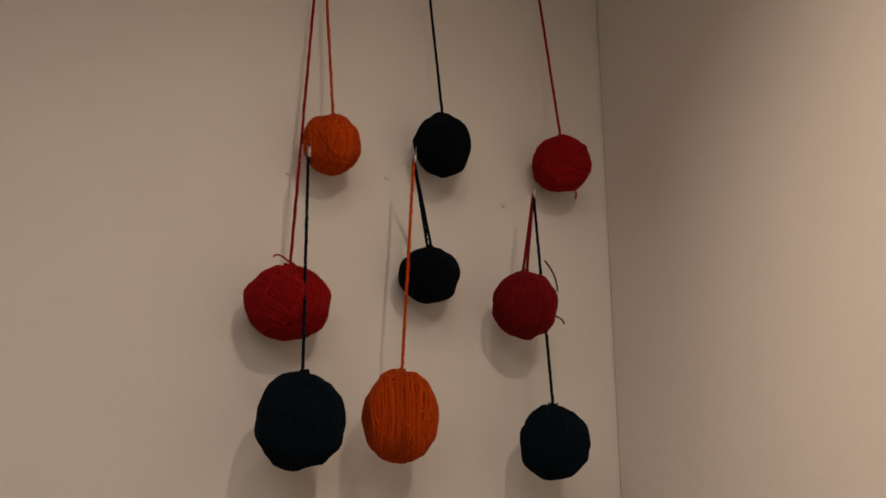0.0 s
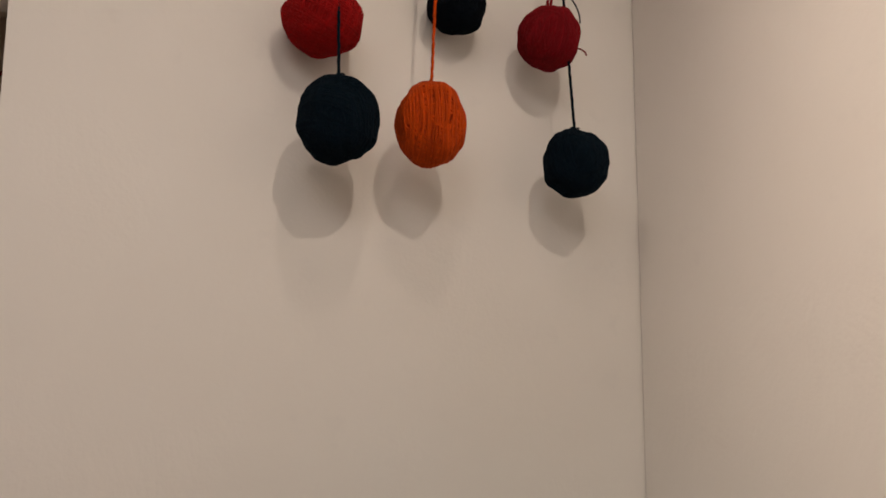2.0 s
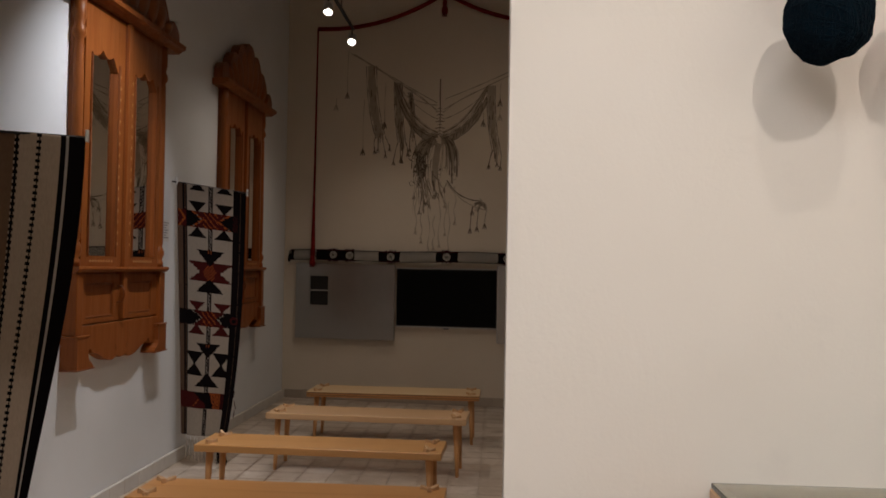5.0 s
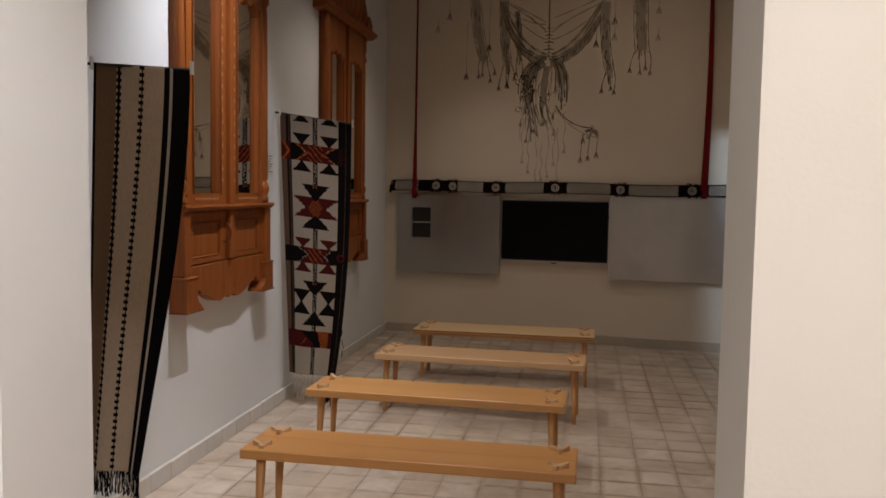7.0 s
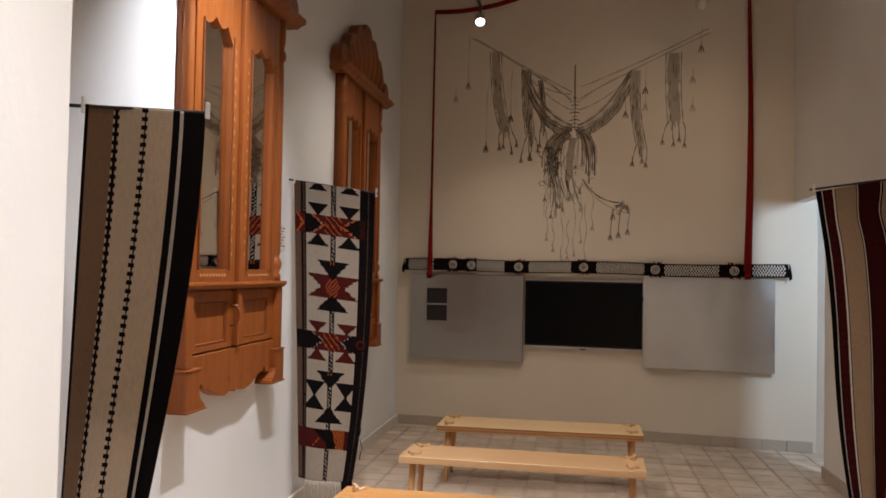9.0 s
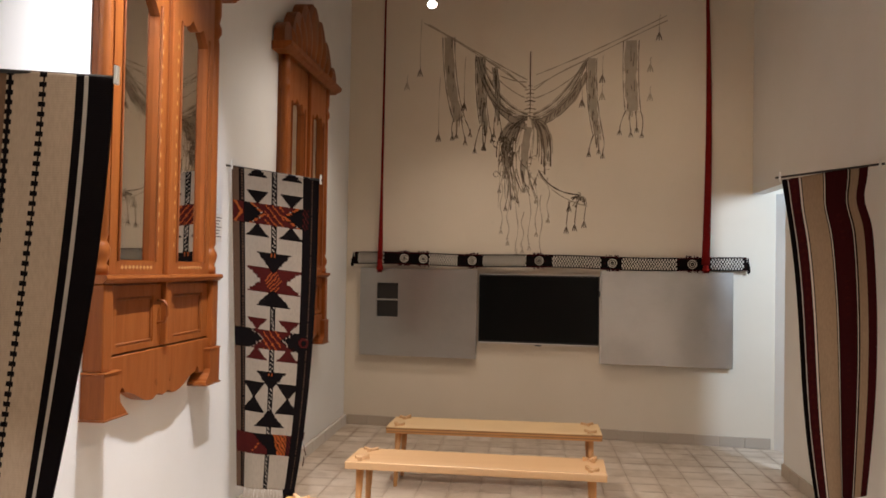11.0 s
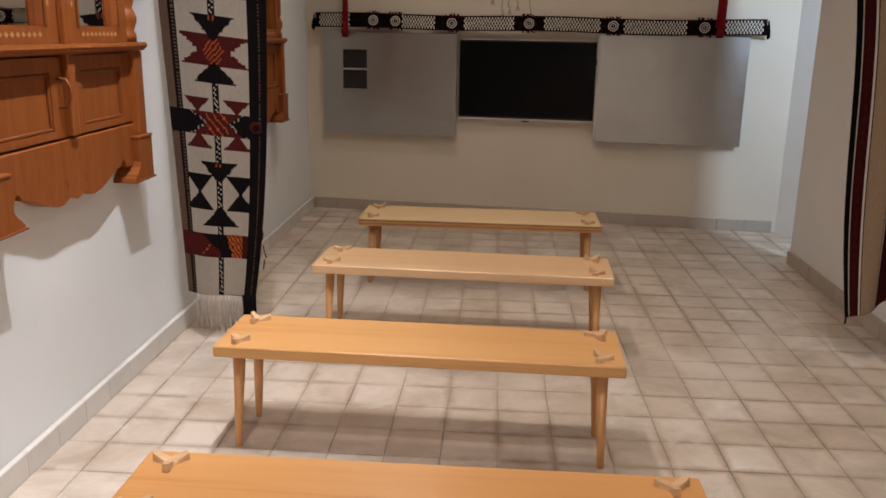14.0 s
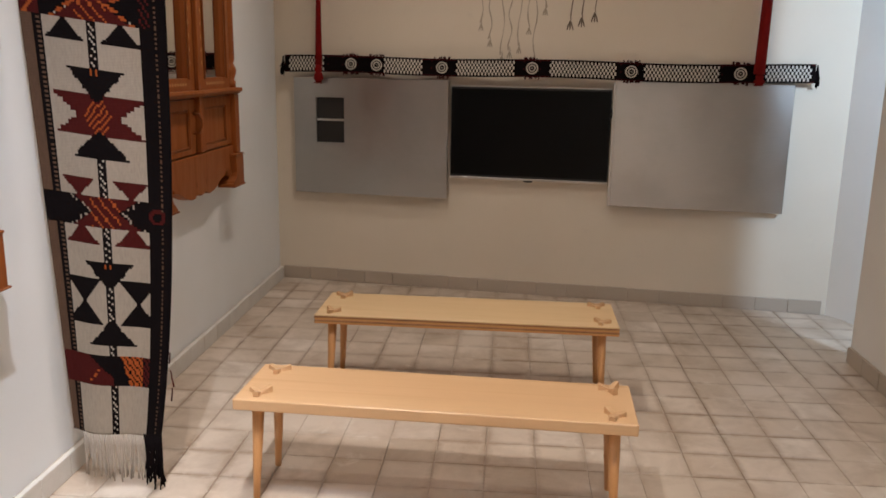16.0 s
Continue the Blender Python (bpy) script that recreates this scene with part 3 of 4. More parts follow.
def cabinet_front(label, y):
    ob = thing("cabinet_front", label, "cabinet front", "carved cabinet fronts", pose(-0.012, y, 0))
    part("back_board", rounded(0, 0.026, -0.57, 0.57, 1.03, 2.88, 0.002, 1), CAB_DARK, ob)
    bm = bmesh.new()
    prism(bm, apron_outline(), 0.003, 0.062)
    bmesh.ops.bevel(bm, geom=[e for e in bm.edges if e.is_manifold and abs(e.verts[0].co.x - 0.062) < 1e-5 and abs(e.verts[1].co.x - 0.062) < 1e-5], offset=0.003, segments=1, affect="EDGES")
    apron = part("apron", bm, CAB, ob, "apron board with a wavy sawn edge")
    for s in (-1, 1):
        # Dark discs stand proud for the shade in holes that are not cut.
        bm = bmesh.new()
        for dy, dz, r in ((0, 0.008, 0.010), (-0.006 * s, -0.006, 0.008)):
            tube(bm, [(0.055, s * 0.075 + dy, 0.916 + dz), (0.0632, s * 0.075 + dy, 0.916 + dz)], r, 10)
        part("cut_out", bm, CAB_DARK, apron, "dark raised discs for the shade of a teardrop hole")
        bm = bmesh.new()
        prism(bm, bracket_outline(s), 0.0, 0.095)
        bmesh.ops.recalc_face_normals(bm, faces=bm.faces[:])
        part("foot", bm, CAB, ob, "hollowed bracket foot")
        part("foot_plate", rounded(0.0, 0.103, min(s * 0.40, s * 0.592), max(s * 0.40, s * 0.592), 0.834, 0.8415, 0.003), CAB_DARK, ob)
        part("foot_moulding", rounded(0.0, 0.099, min(s * 0.452, s * 0.588), max(s * 0.452, s * 0.588), 1.0085, 1.018, 0.003), CAB, ob)
        bm = rounded(0.0, 0.082, min(s * 0.505, s * 0.578), max(s * 0.505, s * 0.578), 1.0185, 1.353, 0.006)
        part("lower_pilaster", bm, CAB, ob)
        bm = bmesh.new()
        lathe(bm, [(0.034, 1.387), (0.034, 1.42), (0.026, 1.43), (0.038, 1.465), (0.040, 1.485), (0.03, 1.51), (0.024, 1.52), (0.031, 1.54), (0.029, 2.1), (0.027, 2.56), (0.024, 2.60), (0.038, 2.625), (0.037, 2.65), (0.026, 2.68), (0.034, 2.72), (0.034, 2.838)], 14, (0.042, s * 0.546, 0))
        part("turned_column", bm, CAB, ob, "turned wooden half column", True)
        # doors
        lo, hi = (0.03, 0.504) if s > 0 else (-0.504, -0.03)
        low = part("lower_door", boxes((0.027, 0.055, lo, hi, 1.075, 1.1), (0.027, 0.055, lo, hi, 1.295, 1.345), (0.027, 0.055, lo, lo + 0.075, 1.1, 1.295), (0.027, 0.055, hi - 0.075, hi, 1.1, 1.295)), CAB, ob)
        part("door_panel", rounded(0.0265, 0.044, lo + 0.076, hi - 0.076, 1.101, 1.294, 0.002, 1), CAB, low)
        for b in ((lo + 0.076, hi - 0.076, 1.282, 1.294), (lo + 0.076, hi - 0.076, 1.101, 1.113), (lo + 0.076, lo + 0.088, 1.114, 1.281), (hi - 0.088, hi - 0.076, 1.114, 1.281)):
            part("panel_bead", rounded(0.0445, 0.052, *b, 0.003, 1), CAB_DARK, low)
        inner, outer = 0.115, 0.43
        my0, my1 = (inner, outer) if s > 0 else (-outer, -inner)
        up = part("upper_door", boxes((0.027, 0.058, lo, hi, 1.388, 1.446), (0.027, 0.058, lo, my0, 1.446, 2.835), (0.027, 0.058, my1, hi, 1.446, 2.835)), CAB, ob)
        n = 40
        edge = [(my0 + (my1 - my0) * i / n, 2.60 - 0.035 * abs(math.sin(math.pi * 2.5 * i / n)) - 0.05 * abs(2 * i / n - 1) ** 3) for i in range(n + 1)]
        bm = bmesh.new()
        prism(bm, edge + [(my1, 2.835), (my0, 2.835)], 0.027, 0.0575)
        part("scalloped_rail", bm, CAB, up, "scalloped rail above the mirror")
        part("mirror", boxes((0.0265, 0.034, my0 + 0.001, my1 - 0.001, 1.447, 2.62)), MIRROR, up, "old mirror glass")
        for yy in (my0 - 0.012, my1 + 0.002):
            part("glazing_bead", rounded(0.0585, 0.068, yy, yy + 0.010, 1.44, 2.56, 0.003, 1), CAB_DARK, up)
        bm = bmesh.new()
        for i in range(9):
            c = my0 + 0.03 + (my1 - my0 - 0.06) * i / 8
            prism(bm, [(c - 0.012, 1.417), (c, 1.408), (c + 0.012, 1.417), (c, 1.427)], 0.0585, 0.0595)
        for i in range(16):
            zc = 1.52 + i * 0.065
            yc = my0 - 0.035 if s > 0 else my1 + 0.035
            prism(bm, [(yc - 0.007, zc), (yc, zc - 0.014), (yc + 0.007, zc), (yc, zc + 0.014)], 0.0585, 0.0592)
        tagged(part("inlay", bm, INLAY, up, "pale inlaid lozenges"), kind="stuff")
    part("centre_strip", rounded(0.027, 0.080, -0.024, 0.024, 1.075, 2.835, 0.006), CAB, ob)
    for yy in (-0.029, 0.0245):
        part("strip_bead", rounded(0.027, 0.066, yy, yy + 0.0045, 1.39, 2.83, 0.001, 1), CAB_DARK, ob)
    bm = bmesh.new()
    prism(bm, [(0.0, 1.354), (0.084, 1.354), (0.089, 1.362), (0.098, 1.366), (0.101, 1.374), (0.097, 1.3865), (0.0, 1.3865)], -0.594, 0.594, "y")
    part("ledge", bm, CAB, ob, "moulded waist ledge")
    bm = bmesh.new()
    prism(bm, [(0.0, 2.839), (0.085, 2.839), (0.105, 2.855), (0.13, 2.865), (0.135, 2.891), (0.0, 2.891)], -0.72, 0.72, "y")
    part("cornice", bm, CAB, ob)
    bm = bmesh.new()
    prism(bm, crest_outline(), 0.012, 0.085)
    crest = part("crest", bm, CAB_DARK, ob, "carved crest with fanned leaves")
    for i in range(-4, 5):
        bm = bmesh.new()
        leaf(bm, i * 0.118, 2.915 + 0.03 * (4 - abs(i)) / 4, i * 0.20, 0.36 - 0.055 * abs(i))
        part("leaf", bm, CAB, crest, "", True)
    bm = bmesh.new()
    tube(bm, [(0.055, -0.062, 1.175), (0.085, -0.06, 1.18), (0.10, -0.058, 1.215), (0.098, -0.058, 1.245), (0.085, -0.06, 1.27), (0.055, -0.062, 1.275)], 0.006, 8)
    part("handle", bm, CAB_DARK, ob, "curved wooden door handle", True)


cabinet_front("carved reddish wooden cabinet front with two mirror doors", -3.96)
cabinet_front("carved wooden cabinet front hung beside the corner", -1.62)

# ---- woven hangings ----


def hanging(label, shape, pattern, nu, nv, mats, m, rod, clip, extra):
    """A woven cloth over a rod. shape(u, v): the place of the cloth; pattern(u, v): which wool; u across, v down."""
    ob = thing("wall_hanging", label, "wall hanging", "woven hangings", m)
    bm = bmesh.new()
    grid = [[bm.verts.new(shape(i / nu, j / nv)) for i in range(nu + 1)] for j in range(nv + 1)]
    for j in range(nv):
        for i in range(nu):
            f = bm.faces.new((grid[j][i], grid[j + 1][i], grid[j + 1][i + 1], grid[j][i + 1]))
            f.material_index = pattern((i + 0.5) / nu, (j + 0.5) / nv)
            f.smooth = True
    cloth = part("cloth", bm, mats, ob)
    s = cloth.modifiers.new("thickness", "SOLIDIFY")
    s.thickness, s.offset = 0.004, 0
    bm = bmesh.new()
    tube(bm, rod, 0.006, 10)
    part("rod", bm, BLACK, ob, "thin dark metal rod", True)
    for p in clip:
        x, y, z = p
        part("clip", rounded(x - 0.005, x + 0.005, y - 0.010, y + 0.010, z - 0.022, z + 0.03, 0.003), WHITE_PLASTIC, ob, "white plastic clip")
    for name, bm, mat in extra:
        part(name, bm, mat, ob, "", True)
    return ob


def strands(n, start, length, seed, radius=0.0022, spread=0.012):
    """Loose fringe strands; start(s) gives where each begins."""
    rnd = random.Random(seed)
    bm = bmesh.new()
    for k in range(n):
        p = Vector(start((k + 0.5) / n))
        a, b = rnd.uniform(-1, 1) * spread, rnd.uniform(-1, 1) * spread
        ln = length * rnd.uniform(0.8, 1.05)
        tube(bm, [p + Vector((a * t * t, b * t * t, -ln * t)) + Vector((rnd.uniform(-1, 1), rnd.uniform(-1, 1), 0)) * 0.002 for t in (0, 0.25, 0.5, 0.75, 1)], radius, 4)
    return bm


# the kilim with stepped motifs
CREAM, BLK, BRN, RED, ORG, GRY = range(6)
KILIM = [C_CREAM, C_BLACK, C_UMBER, C_RED, C_ORANGE, C_GREY]
TOP, BOTTOM = 1.945, 0.225


def kilim_shape(u, v):
    zz = TOP - v * (TOP - BOTTOM)
    left, right = 0.022 + 0.06 * v, 0.512 - 0.015 * v - 0.09 * v ** 3
    x = left + (right - left) * u
    y = 0.012 * math.sin(u * 8 + 2.2 * v) * (0.25 + v) + 0.10 * max(0.0, u - 0.82) + 0.02 * v
    return (x, y, zz + 0.035 * (1 - 2 * u) * (1 - v) - 0.02 * v * u)


def steps(d, size, teeth=5):
    return math.floor(d / size * teeth) / teeth


def tri(u, z, cu, half, z_wide, z_point):
    """Inside a stepped triangle, wide at one height and pointed at another."""
    k = (z - z_point) / (z_wide - z_point)
    return 0 <= k <= 1 and abs(u - cu) < half * (0.12 + 0.88 * steps(k, 1, 11))


def kilim(u, v):
    z = TOP - v * (TOP - BOTTOM) - 0.015
    if u > 0.82:
        if 1.64 < z < 1.75 and u < 0.9 and (int(z * 90) + int(u * 70)) % 3 == 0:
            return RED
        if 0.97 < z < 1.07 and abs(math.hypot((u - 0.89) * 0.45, z - 1.02) - 0.022) < 0.006:
            return RED
        return BRN if abs(u - 0.925) < 0.008 and int(z * 120) % 2 else BLK
    band = [(1.75, 1.64), (1.073, 0.967), (0.508, 0.398)]
    for i, (a, b) in enumerate(band):
        if b < z < a:
            q = (z - b) / (a - b)
            if i == 2:
                if u < 0.45 - 0.3 * q + 0.12 and u < 0.5:
                    return ORG if abs(u - (0.25 + 0.22 * q)) < 0.012 and int(z * 100) % 2 else RED
                if u > 0.56 + 0.08 * (1 - q) and (int(u * 60) + int(z * 110)) % 3:
                    return ORG if u < 0.76 else RED
                return BLK
            d = abs(q - 0.5) * 2
            if abs(u - 0.5) < 0.10 + 0.16 * d:
                return ORG if (int(u * 62) + int(z * 115)) % 5 == 0 and abs(u - 0.5) < 0.12 else RED
            if abs(abs(u - 0.5) - 0.12 - 0.16 * d) < 0.022:
                return ORG if i == 0 and int(z * 115) % 3 else (CREAM if (int(u * 62) + int(z * 115)) % 4 == 0 else BLK)
            if u < 0.14 and i == 0:
                return ORG if abs(u - 0.03 - 0.08 * (1 - d)) < 0.016 else RED
            return BLK
    if u < 0.085:
        return BRN
    if u < 0.145:
        return BRN if abs(u - 0.12) < 0.008 and int(z * 130) % 2 else BLK
    for cu in (0.30, 0.70):
        if tri(u, z, cu, 0.15, 1.572, 1.636) or tri(u, z, cu, 0.14, 1.815, 1.752) or tri(u, z, cu, 0.13, 1.89, 1.945):
            return BLK
        if tri(u, z, cu, 0.14, 1.128, 1.073) or tri(u, z, cu, 0.15, 0.908, 0.967):
            return RED
        out = 0.27 if cu < 0.5 else 0.73
        if tri(u, z, out, 0.165, 0.785, 0.700) or tri(u, z, out, 0.175, 0.622, 0.702):
            return BLK
    if tri(u, z, 0.5, 0.22, 1.490, 1.385) or tri(u, z, 0.5, 0.22, 1.200, 1.290) or tri(u, z, 0.5, 0.21, 0.845, 0.755) or tri(u, z, 0.5, 0.22, 0.545, 0.635):
        return ORG if abs(u - 0.5) < 0.03 and (z > 1.465 or 0.82 < z < 0.835) and int(u * 80) % 2 else BLK
    if 1.27 < z < 1.403:
        q = abs(z - 1.336) / 0.067
        if abs(u - 0.5) < 0.17 + 0.19 * steps(q, 1, 6):
            return ORG if abs(u - 0.5) + q * 0.09 < 0.11 and (int(u * 70) + 2 * int(z * 120)) % 3 == 0 else RED
    if abs(u - 0.5) < 0.036:
        return GRY if abs(u - 0.5) < 0.022 and (int(z * 170) + int(u * 75)) % 4 == 0 else BLK
    return CREAM


hanging("black, cream and red kilim with stepped motifs and fringe", kilim_shape, kilim, 75, 230, KILIM, pose(0, -3.10, 0),
        [(-0.012, 0.006, 1.985), (0.53, 0.012, 1.905)], [(0.025, 0.0, 1.985), (0.522, 0.015, 1.905)],
        [("fringe", strands(34, lambda s: kilim_shape(0.12 + 0.68 * s, 1.0), 0.175, 5, 0.0038, 0.014), C_GREY), ("dark_fringe", strands(44, lambda s: kilim_shape(0.80 + 0.20 * s, 0.995), 0.20, 6, 0.003, 0.02), C_BLACK), ("loose_thread", strands(3, lambda s: (0.452, 0.04, 0.56 - 0.2 * s), 0.06, 8, 0.003, 0.03), C_RED)])


# the striped hanging near the doorway
def stripe_shape(u, v):
    left, right = 0.135 - 0.07 * v, 0.537 - 0.225 * v ** 1.35 + 0.008 * math.sin(v * 5.5)
    x = left + (right - left) * u
    return (x, 0.018 * math.sin(u * 7 + v * 2.5) * (0.3 + v), 1.965 - 0.035 * u - v * 1.62)


def stripe(u, v):
    for a, b, c in ((0.835, 1.0, BLK), (0.805, 0.835, GRY), (0.755, 0.805, BLK), (0.0, 0.03, BLK), (0.03, 0.235, BRN)):
        if a <= u < b:
            return c
    for c in (0.262, 0.518):
        if abs(u - c) < 0.011 or (abs(u - c) < 0.027 and int(v * 240) % 4 < 2):
            return BLK
    return CREAM


hanging("beige and black striped woollen hanging beside the doorway", stripe_shape, stripe, 72, 240, [C_BEIGE, C_BLACK, C_BROWN, C_RED, C_ORANGE, C_GREY], pose(0, -5.40, 0),
        [(-0.012, 0.004, 1.968), (0.548, 0.006, 1.932)], [(0.128, 0.0, 1.958), (0.545, 0.004, 1.935)],
        [("fringe", strands(60, lambda s: stripe_shape(0.2 + 0.8 * s, 1.0), 0.10, 15, 0.0028, 0.016), C_BLACK), ("pale_fringe", strands(24, lambda s: stripe_shape(0.1 + 0.88 * s, 1.0), 0.09, 16, 0.0025, 0.018), C_GREY)])


# the maroon hanging on the east wall
def maroon_shape(u, v):
    left = 2.955 + 0.20 * v + 0.015 * math.sin(v * 6.2)
    right = 3.40 + 0.045 * math.sin(v * 3.4 - 0.35) - 0.03 * v - 0.03 * math.exp(-((v - 0.1) / 0.06) ** 2)
    top, low = 1.925 + 0.075 * u, 0.205 + 0.12 * u
    return (left + (right - left) * u, 0.025 * math.sin(u * 9 + v * 1.5) * (0.35 + 0.65 * v), top + (low - top) * v)


def maroon(u, v):
    for a, b, c in ((0.0, 0.065, 1), (0.065, 0.078, 2), (0.078, 0.205, 3), (0.205, 0.218, 2), (0.218, 0.238, 1), (0.47, 0.482, 1), (0.482, 0.494, 2), (0.494, 0.505, 1), (0.505, 0.755, 3), (0.755, 0.77, 1), (0.77, 0.782, 2), (0.782, 0.80, 1), (0.905, 1.0, 3)):
        if a <= u < b:
            if c == 3 and 0.10 < u < 0.18 and (v * 34) % 1 < 0.55 and abs(u - 0.14) < 0.035 * ((v * 34) % 1) / 0.55:
                return 4
            if c == 3 and 0.6 < u < 0.66 and (v * 60) % 1 < 0.3 and 0.1 < v < 0.9 and int(v * 9) % 2:
                return 4
            return c
    return 0


hanging("maroon, black and tan striped hanging on a rod", maroon_shape, maroon, 90, 160, [C_TAN, C_BLACK, C_WHITE, C_MAROON, C_RED], pose(0, -3.08, 0),
        [(2.925, 0.006, 1.935), (3.465, 0.006, 2.012)], [(2.945, 0.0, 1.935), (3.44, 0.0, 2.005)],
        [("hem", strands(3, lambda s: maroon_shape(0.02, 1.0), 0.03, 25, 0.003, 0.006), C_BLACK)])

# ---- benches ----


def bench(label, front_left, front_right, top, edge, d=0.335):
    a, b = Vector(front_left), Vector(front_right)
    length, turn = (b - a).length, math.degrees(math.atan2(b.y - a.y, b.x - a.x))
    ob = thing("bench", label, "bench", "wooden benches in a row", pose(a.x, a.y, 0, 0, 0, turn))
    h, t = 0.397, 0.042
    if edge is None:
        part("seat", rounded(0, length, 0, d, h - t, h, 0.006, 3), top, ob)
    else:
        part("seat", rounded(0, length, 0, d, h - 0.006, h, 0.002, 1), top, ob)
        for k in range(4):
            part("ply_layer", rounded(0.001 * (k % 2), length - 0.001 * (k % 2), 0.001 * (k % 2), d - 0.001 * (k % 2), h - 0.015 - 0.009 * k, h - 0.0065 - 0.009 * k, 0.001, 1), edge if k % 2 == 0 else PINES[0], ob)
    rnd = random.Random(round(a.y * 100))
    for x in (0.075, length - 0.075):
        for y in (0.062, d - 0.062):
            sx, sy = (-1 if x < 0.5 else 1), (-1 if y < 0.16 else 1)
            bm = bmesh.new()
            lathe(bm, [(0.0105, 0.0), (0.012, 0.002), (0.022, h - t - 0.001)], 14)
            for v in bm.verts:
                k = 1 - v.co.z / h
                v.co.x += x + sx * 0.016 * k
                v.co.y += y + sy * 0.012 * k
            part("leg", bm, LEG_WOOD, ob, "", True)
            bm = bmesh.new()
            spin = rnd.uniform(-0.4, 0.4) + (0.5 if x < 0.5 else 2.6)
            for k in range(3):
                an = spin + k * 2.094
                c, s = math.cos(an), math.sin(an)
                ln, wd, hh = rnd.uniform(0.036, 0.048), rnd.uniform(0.015, 0.021), rnd.uniform(0.014, 0.026)
                pts = [(0.0, -wd, 0.0), (ln, -wd * 0.55, 0.0), (ln, wd * 0.55, 0.0), (0.0, wd, 0.0), (0.0, -wd * 0.7, 0.008), (ln, -wd * 0.45, hh), (ln, wd * 0.45, hh), (0.0, wd * 0.7, 0.008)]
                vs = [bm.verts.new((x + px * c - py * s, y + px * s + py * c, h + 0.0005 + pz)) for px, py, pz in pts]
                for f in ((3, 2, 1, 0), (4, 5, 6, 7), (0, 1, 5, 4), (1, 2, 6, 5), (2, 3, 7, 6), (3, 0, 4, 7)):
                    bm.faces.new([vs[i] for i in f])
            part("tenon", bm, WEDGE_WOOD, ob, "pale star-shaped wedged leg tenon")


bench("orange-varnished pine bench with tapered legs", (0.663, -5.232), (2.049, -5.240), PINES[0], None)
bench("honey-coloured pine bench with star-shaped tenons", (0.580, -4.175), (1.978, -4.217), PINES[1], None)
bench("light pine bench with tapered legs", (0.695, -3.135), (2.075, -3.190), PINES[2], None, 0.35)
bench("pale plywood bench with a layered dark edge", (0.748, -2.135), (2.142, -2.150), PINES[3], PLY_EDGE, 0.385)

# ---- far wall: steel panels, screen, woven band, red cords, drawing ----
CF = 0.9926


def on_far(name, label, category, group=""):
    return thing(name, label, category, group, FAR)


def fx(x):
    return x / CF


ob = on_far("steel_panel", "brushed steel wall panel with two black recesses", "panel", "steel wall panels")
x0, x1, z0, z1, sx0, sx1, sz0, sz1 = fx(0.142), fx(1.213), 0.645, 1.432, fx(0.30), fx(0.497), 0.996, 1.301
part("panel_sheet", boxes((x0, sx0, -0.045, -0.028, z0, z1), (sx1, x1, -0.045, -0.028, z0, z1), (sx0, sx1, -0.045, -0.028, z0, sz0), (sx0, sx1, -0.045, -0.028, sz1, z1)), STEEL, ob)
part("panel_frame", boxes((x0 + 0.01, x1 - 0.01, -0.0275, 0.0125, z0 + 0.01, z1 - 0.01)), DARK_VOID, ob, "dark backing box")
part("recess_divider", rounded(sx0, sx1, -0.044, -0.0285, 1.143, 1.157, 0.001, 1), ALU, ob)
ob = on_far("steel_panel", "brushed steel wall panel with a soft sheen", "panel", "steel wall panels")
x0, x1, z0, z1 = fx(2.29), fx(3.35), 0.65, 1.447
part("panel_sheet", rounded(x0, x1, -0.045, -0.028, z0, z1, 0.002, 1), STEEL, ob)
part("panel_frame", boxes((x0 + 0.01, x1 - 0.01, -0.0275, 0.0125, z0 + 0.01, z1 - 0.01)), DARK_VOID, ob, "dark backing box")
part("edge_strip", rounded(x0 - 0.016, x0 - 0.002, -0.05, 0.0, z0, z1 - 0.01, 0.002, 1), ALU, ob)
ob = on_far("television", "switched-off black flat screen between steel panels", "television")
x0, x1, z0, z1 = fx(1.230), fx(2.268), 0.80, 1.392
part("housing", rounded(x0, x1, -0.026, 0.0125, z0, z1, 0.004), BLACK, ob)
part("screen", boxes((x0 + 0.006, x1 - 0.006, -0.029, -0.0265, z0 + 0.014, z1 - 0.012)), SCREEN, ob, "dark glossy screen")
part("top_trim", rounded(x0, x1, -0.031, -0.02, z1 + 0.001, z1 + 0.010, 0.002, 1), ALU, ob, "thin silver trim")
part("bottom_trim", rounded(x0, x1, -0.030, 0.012, z0 - 0.013, z0 - 0.001, 0.002, 1), ALU, ob, "thin silver trim")
bm = bmesh.new()
prism(bm, [(fx(1.72), z0 - 0.014), (fx(1.79), z0 - 0.014), (fx(1.775), z0 - 0.024), (fx(1.735), z0 - 0.024)], -0.03, -0.01, "y")
part("sensor_tab", bm, BLACK, ob)
ob = on_far("cable_hook", "small dark hook on the panel edge", "hook")
bm = bmesh.new()
tube(bm, [(fx(2.268), -0.05, 1.27), (fx(2.275), -0.062, 1.245), (fx(2.27), -0.055, 1.22), (fx(2.262), -0.05, 1.215)], 0.004, 8)
part("hook_wire", bm, BLACK, ob, "", True)

# woven band with bead patterns
SEGMENTS = ((0.118, 0.36), (0.782, 1.043), (1.266, 1.646), (1.874, 2.28), (2.455, 2.90), (3.17, 3.43))
MEDALLIONS = (0.555, 0.731, 1.172, 1.758, 2.376, 3.024)


def band_z(x):
    return 1.515 + 0.006 * math.sin(x * 4.1) + 0.006 * math.sin(x * 1.3 + 1)


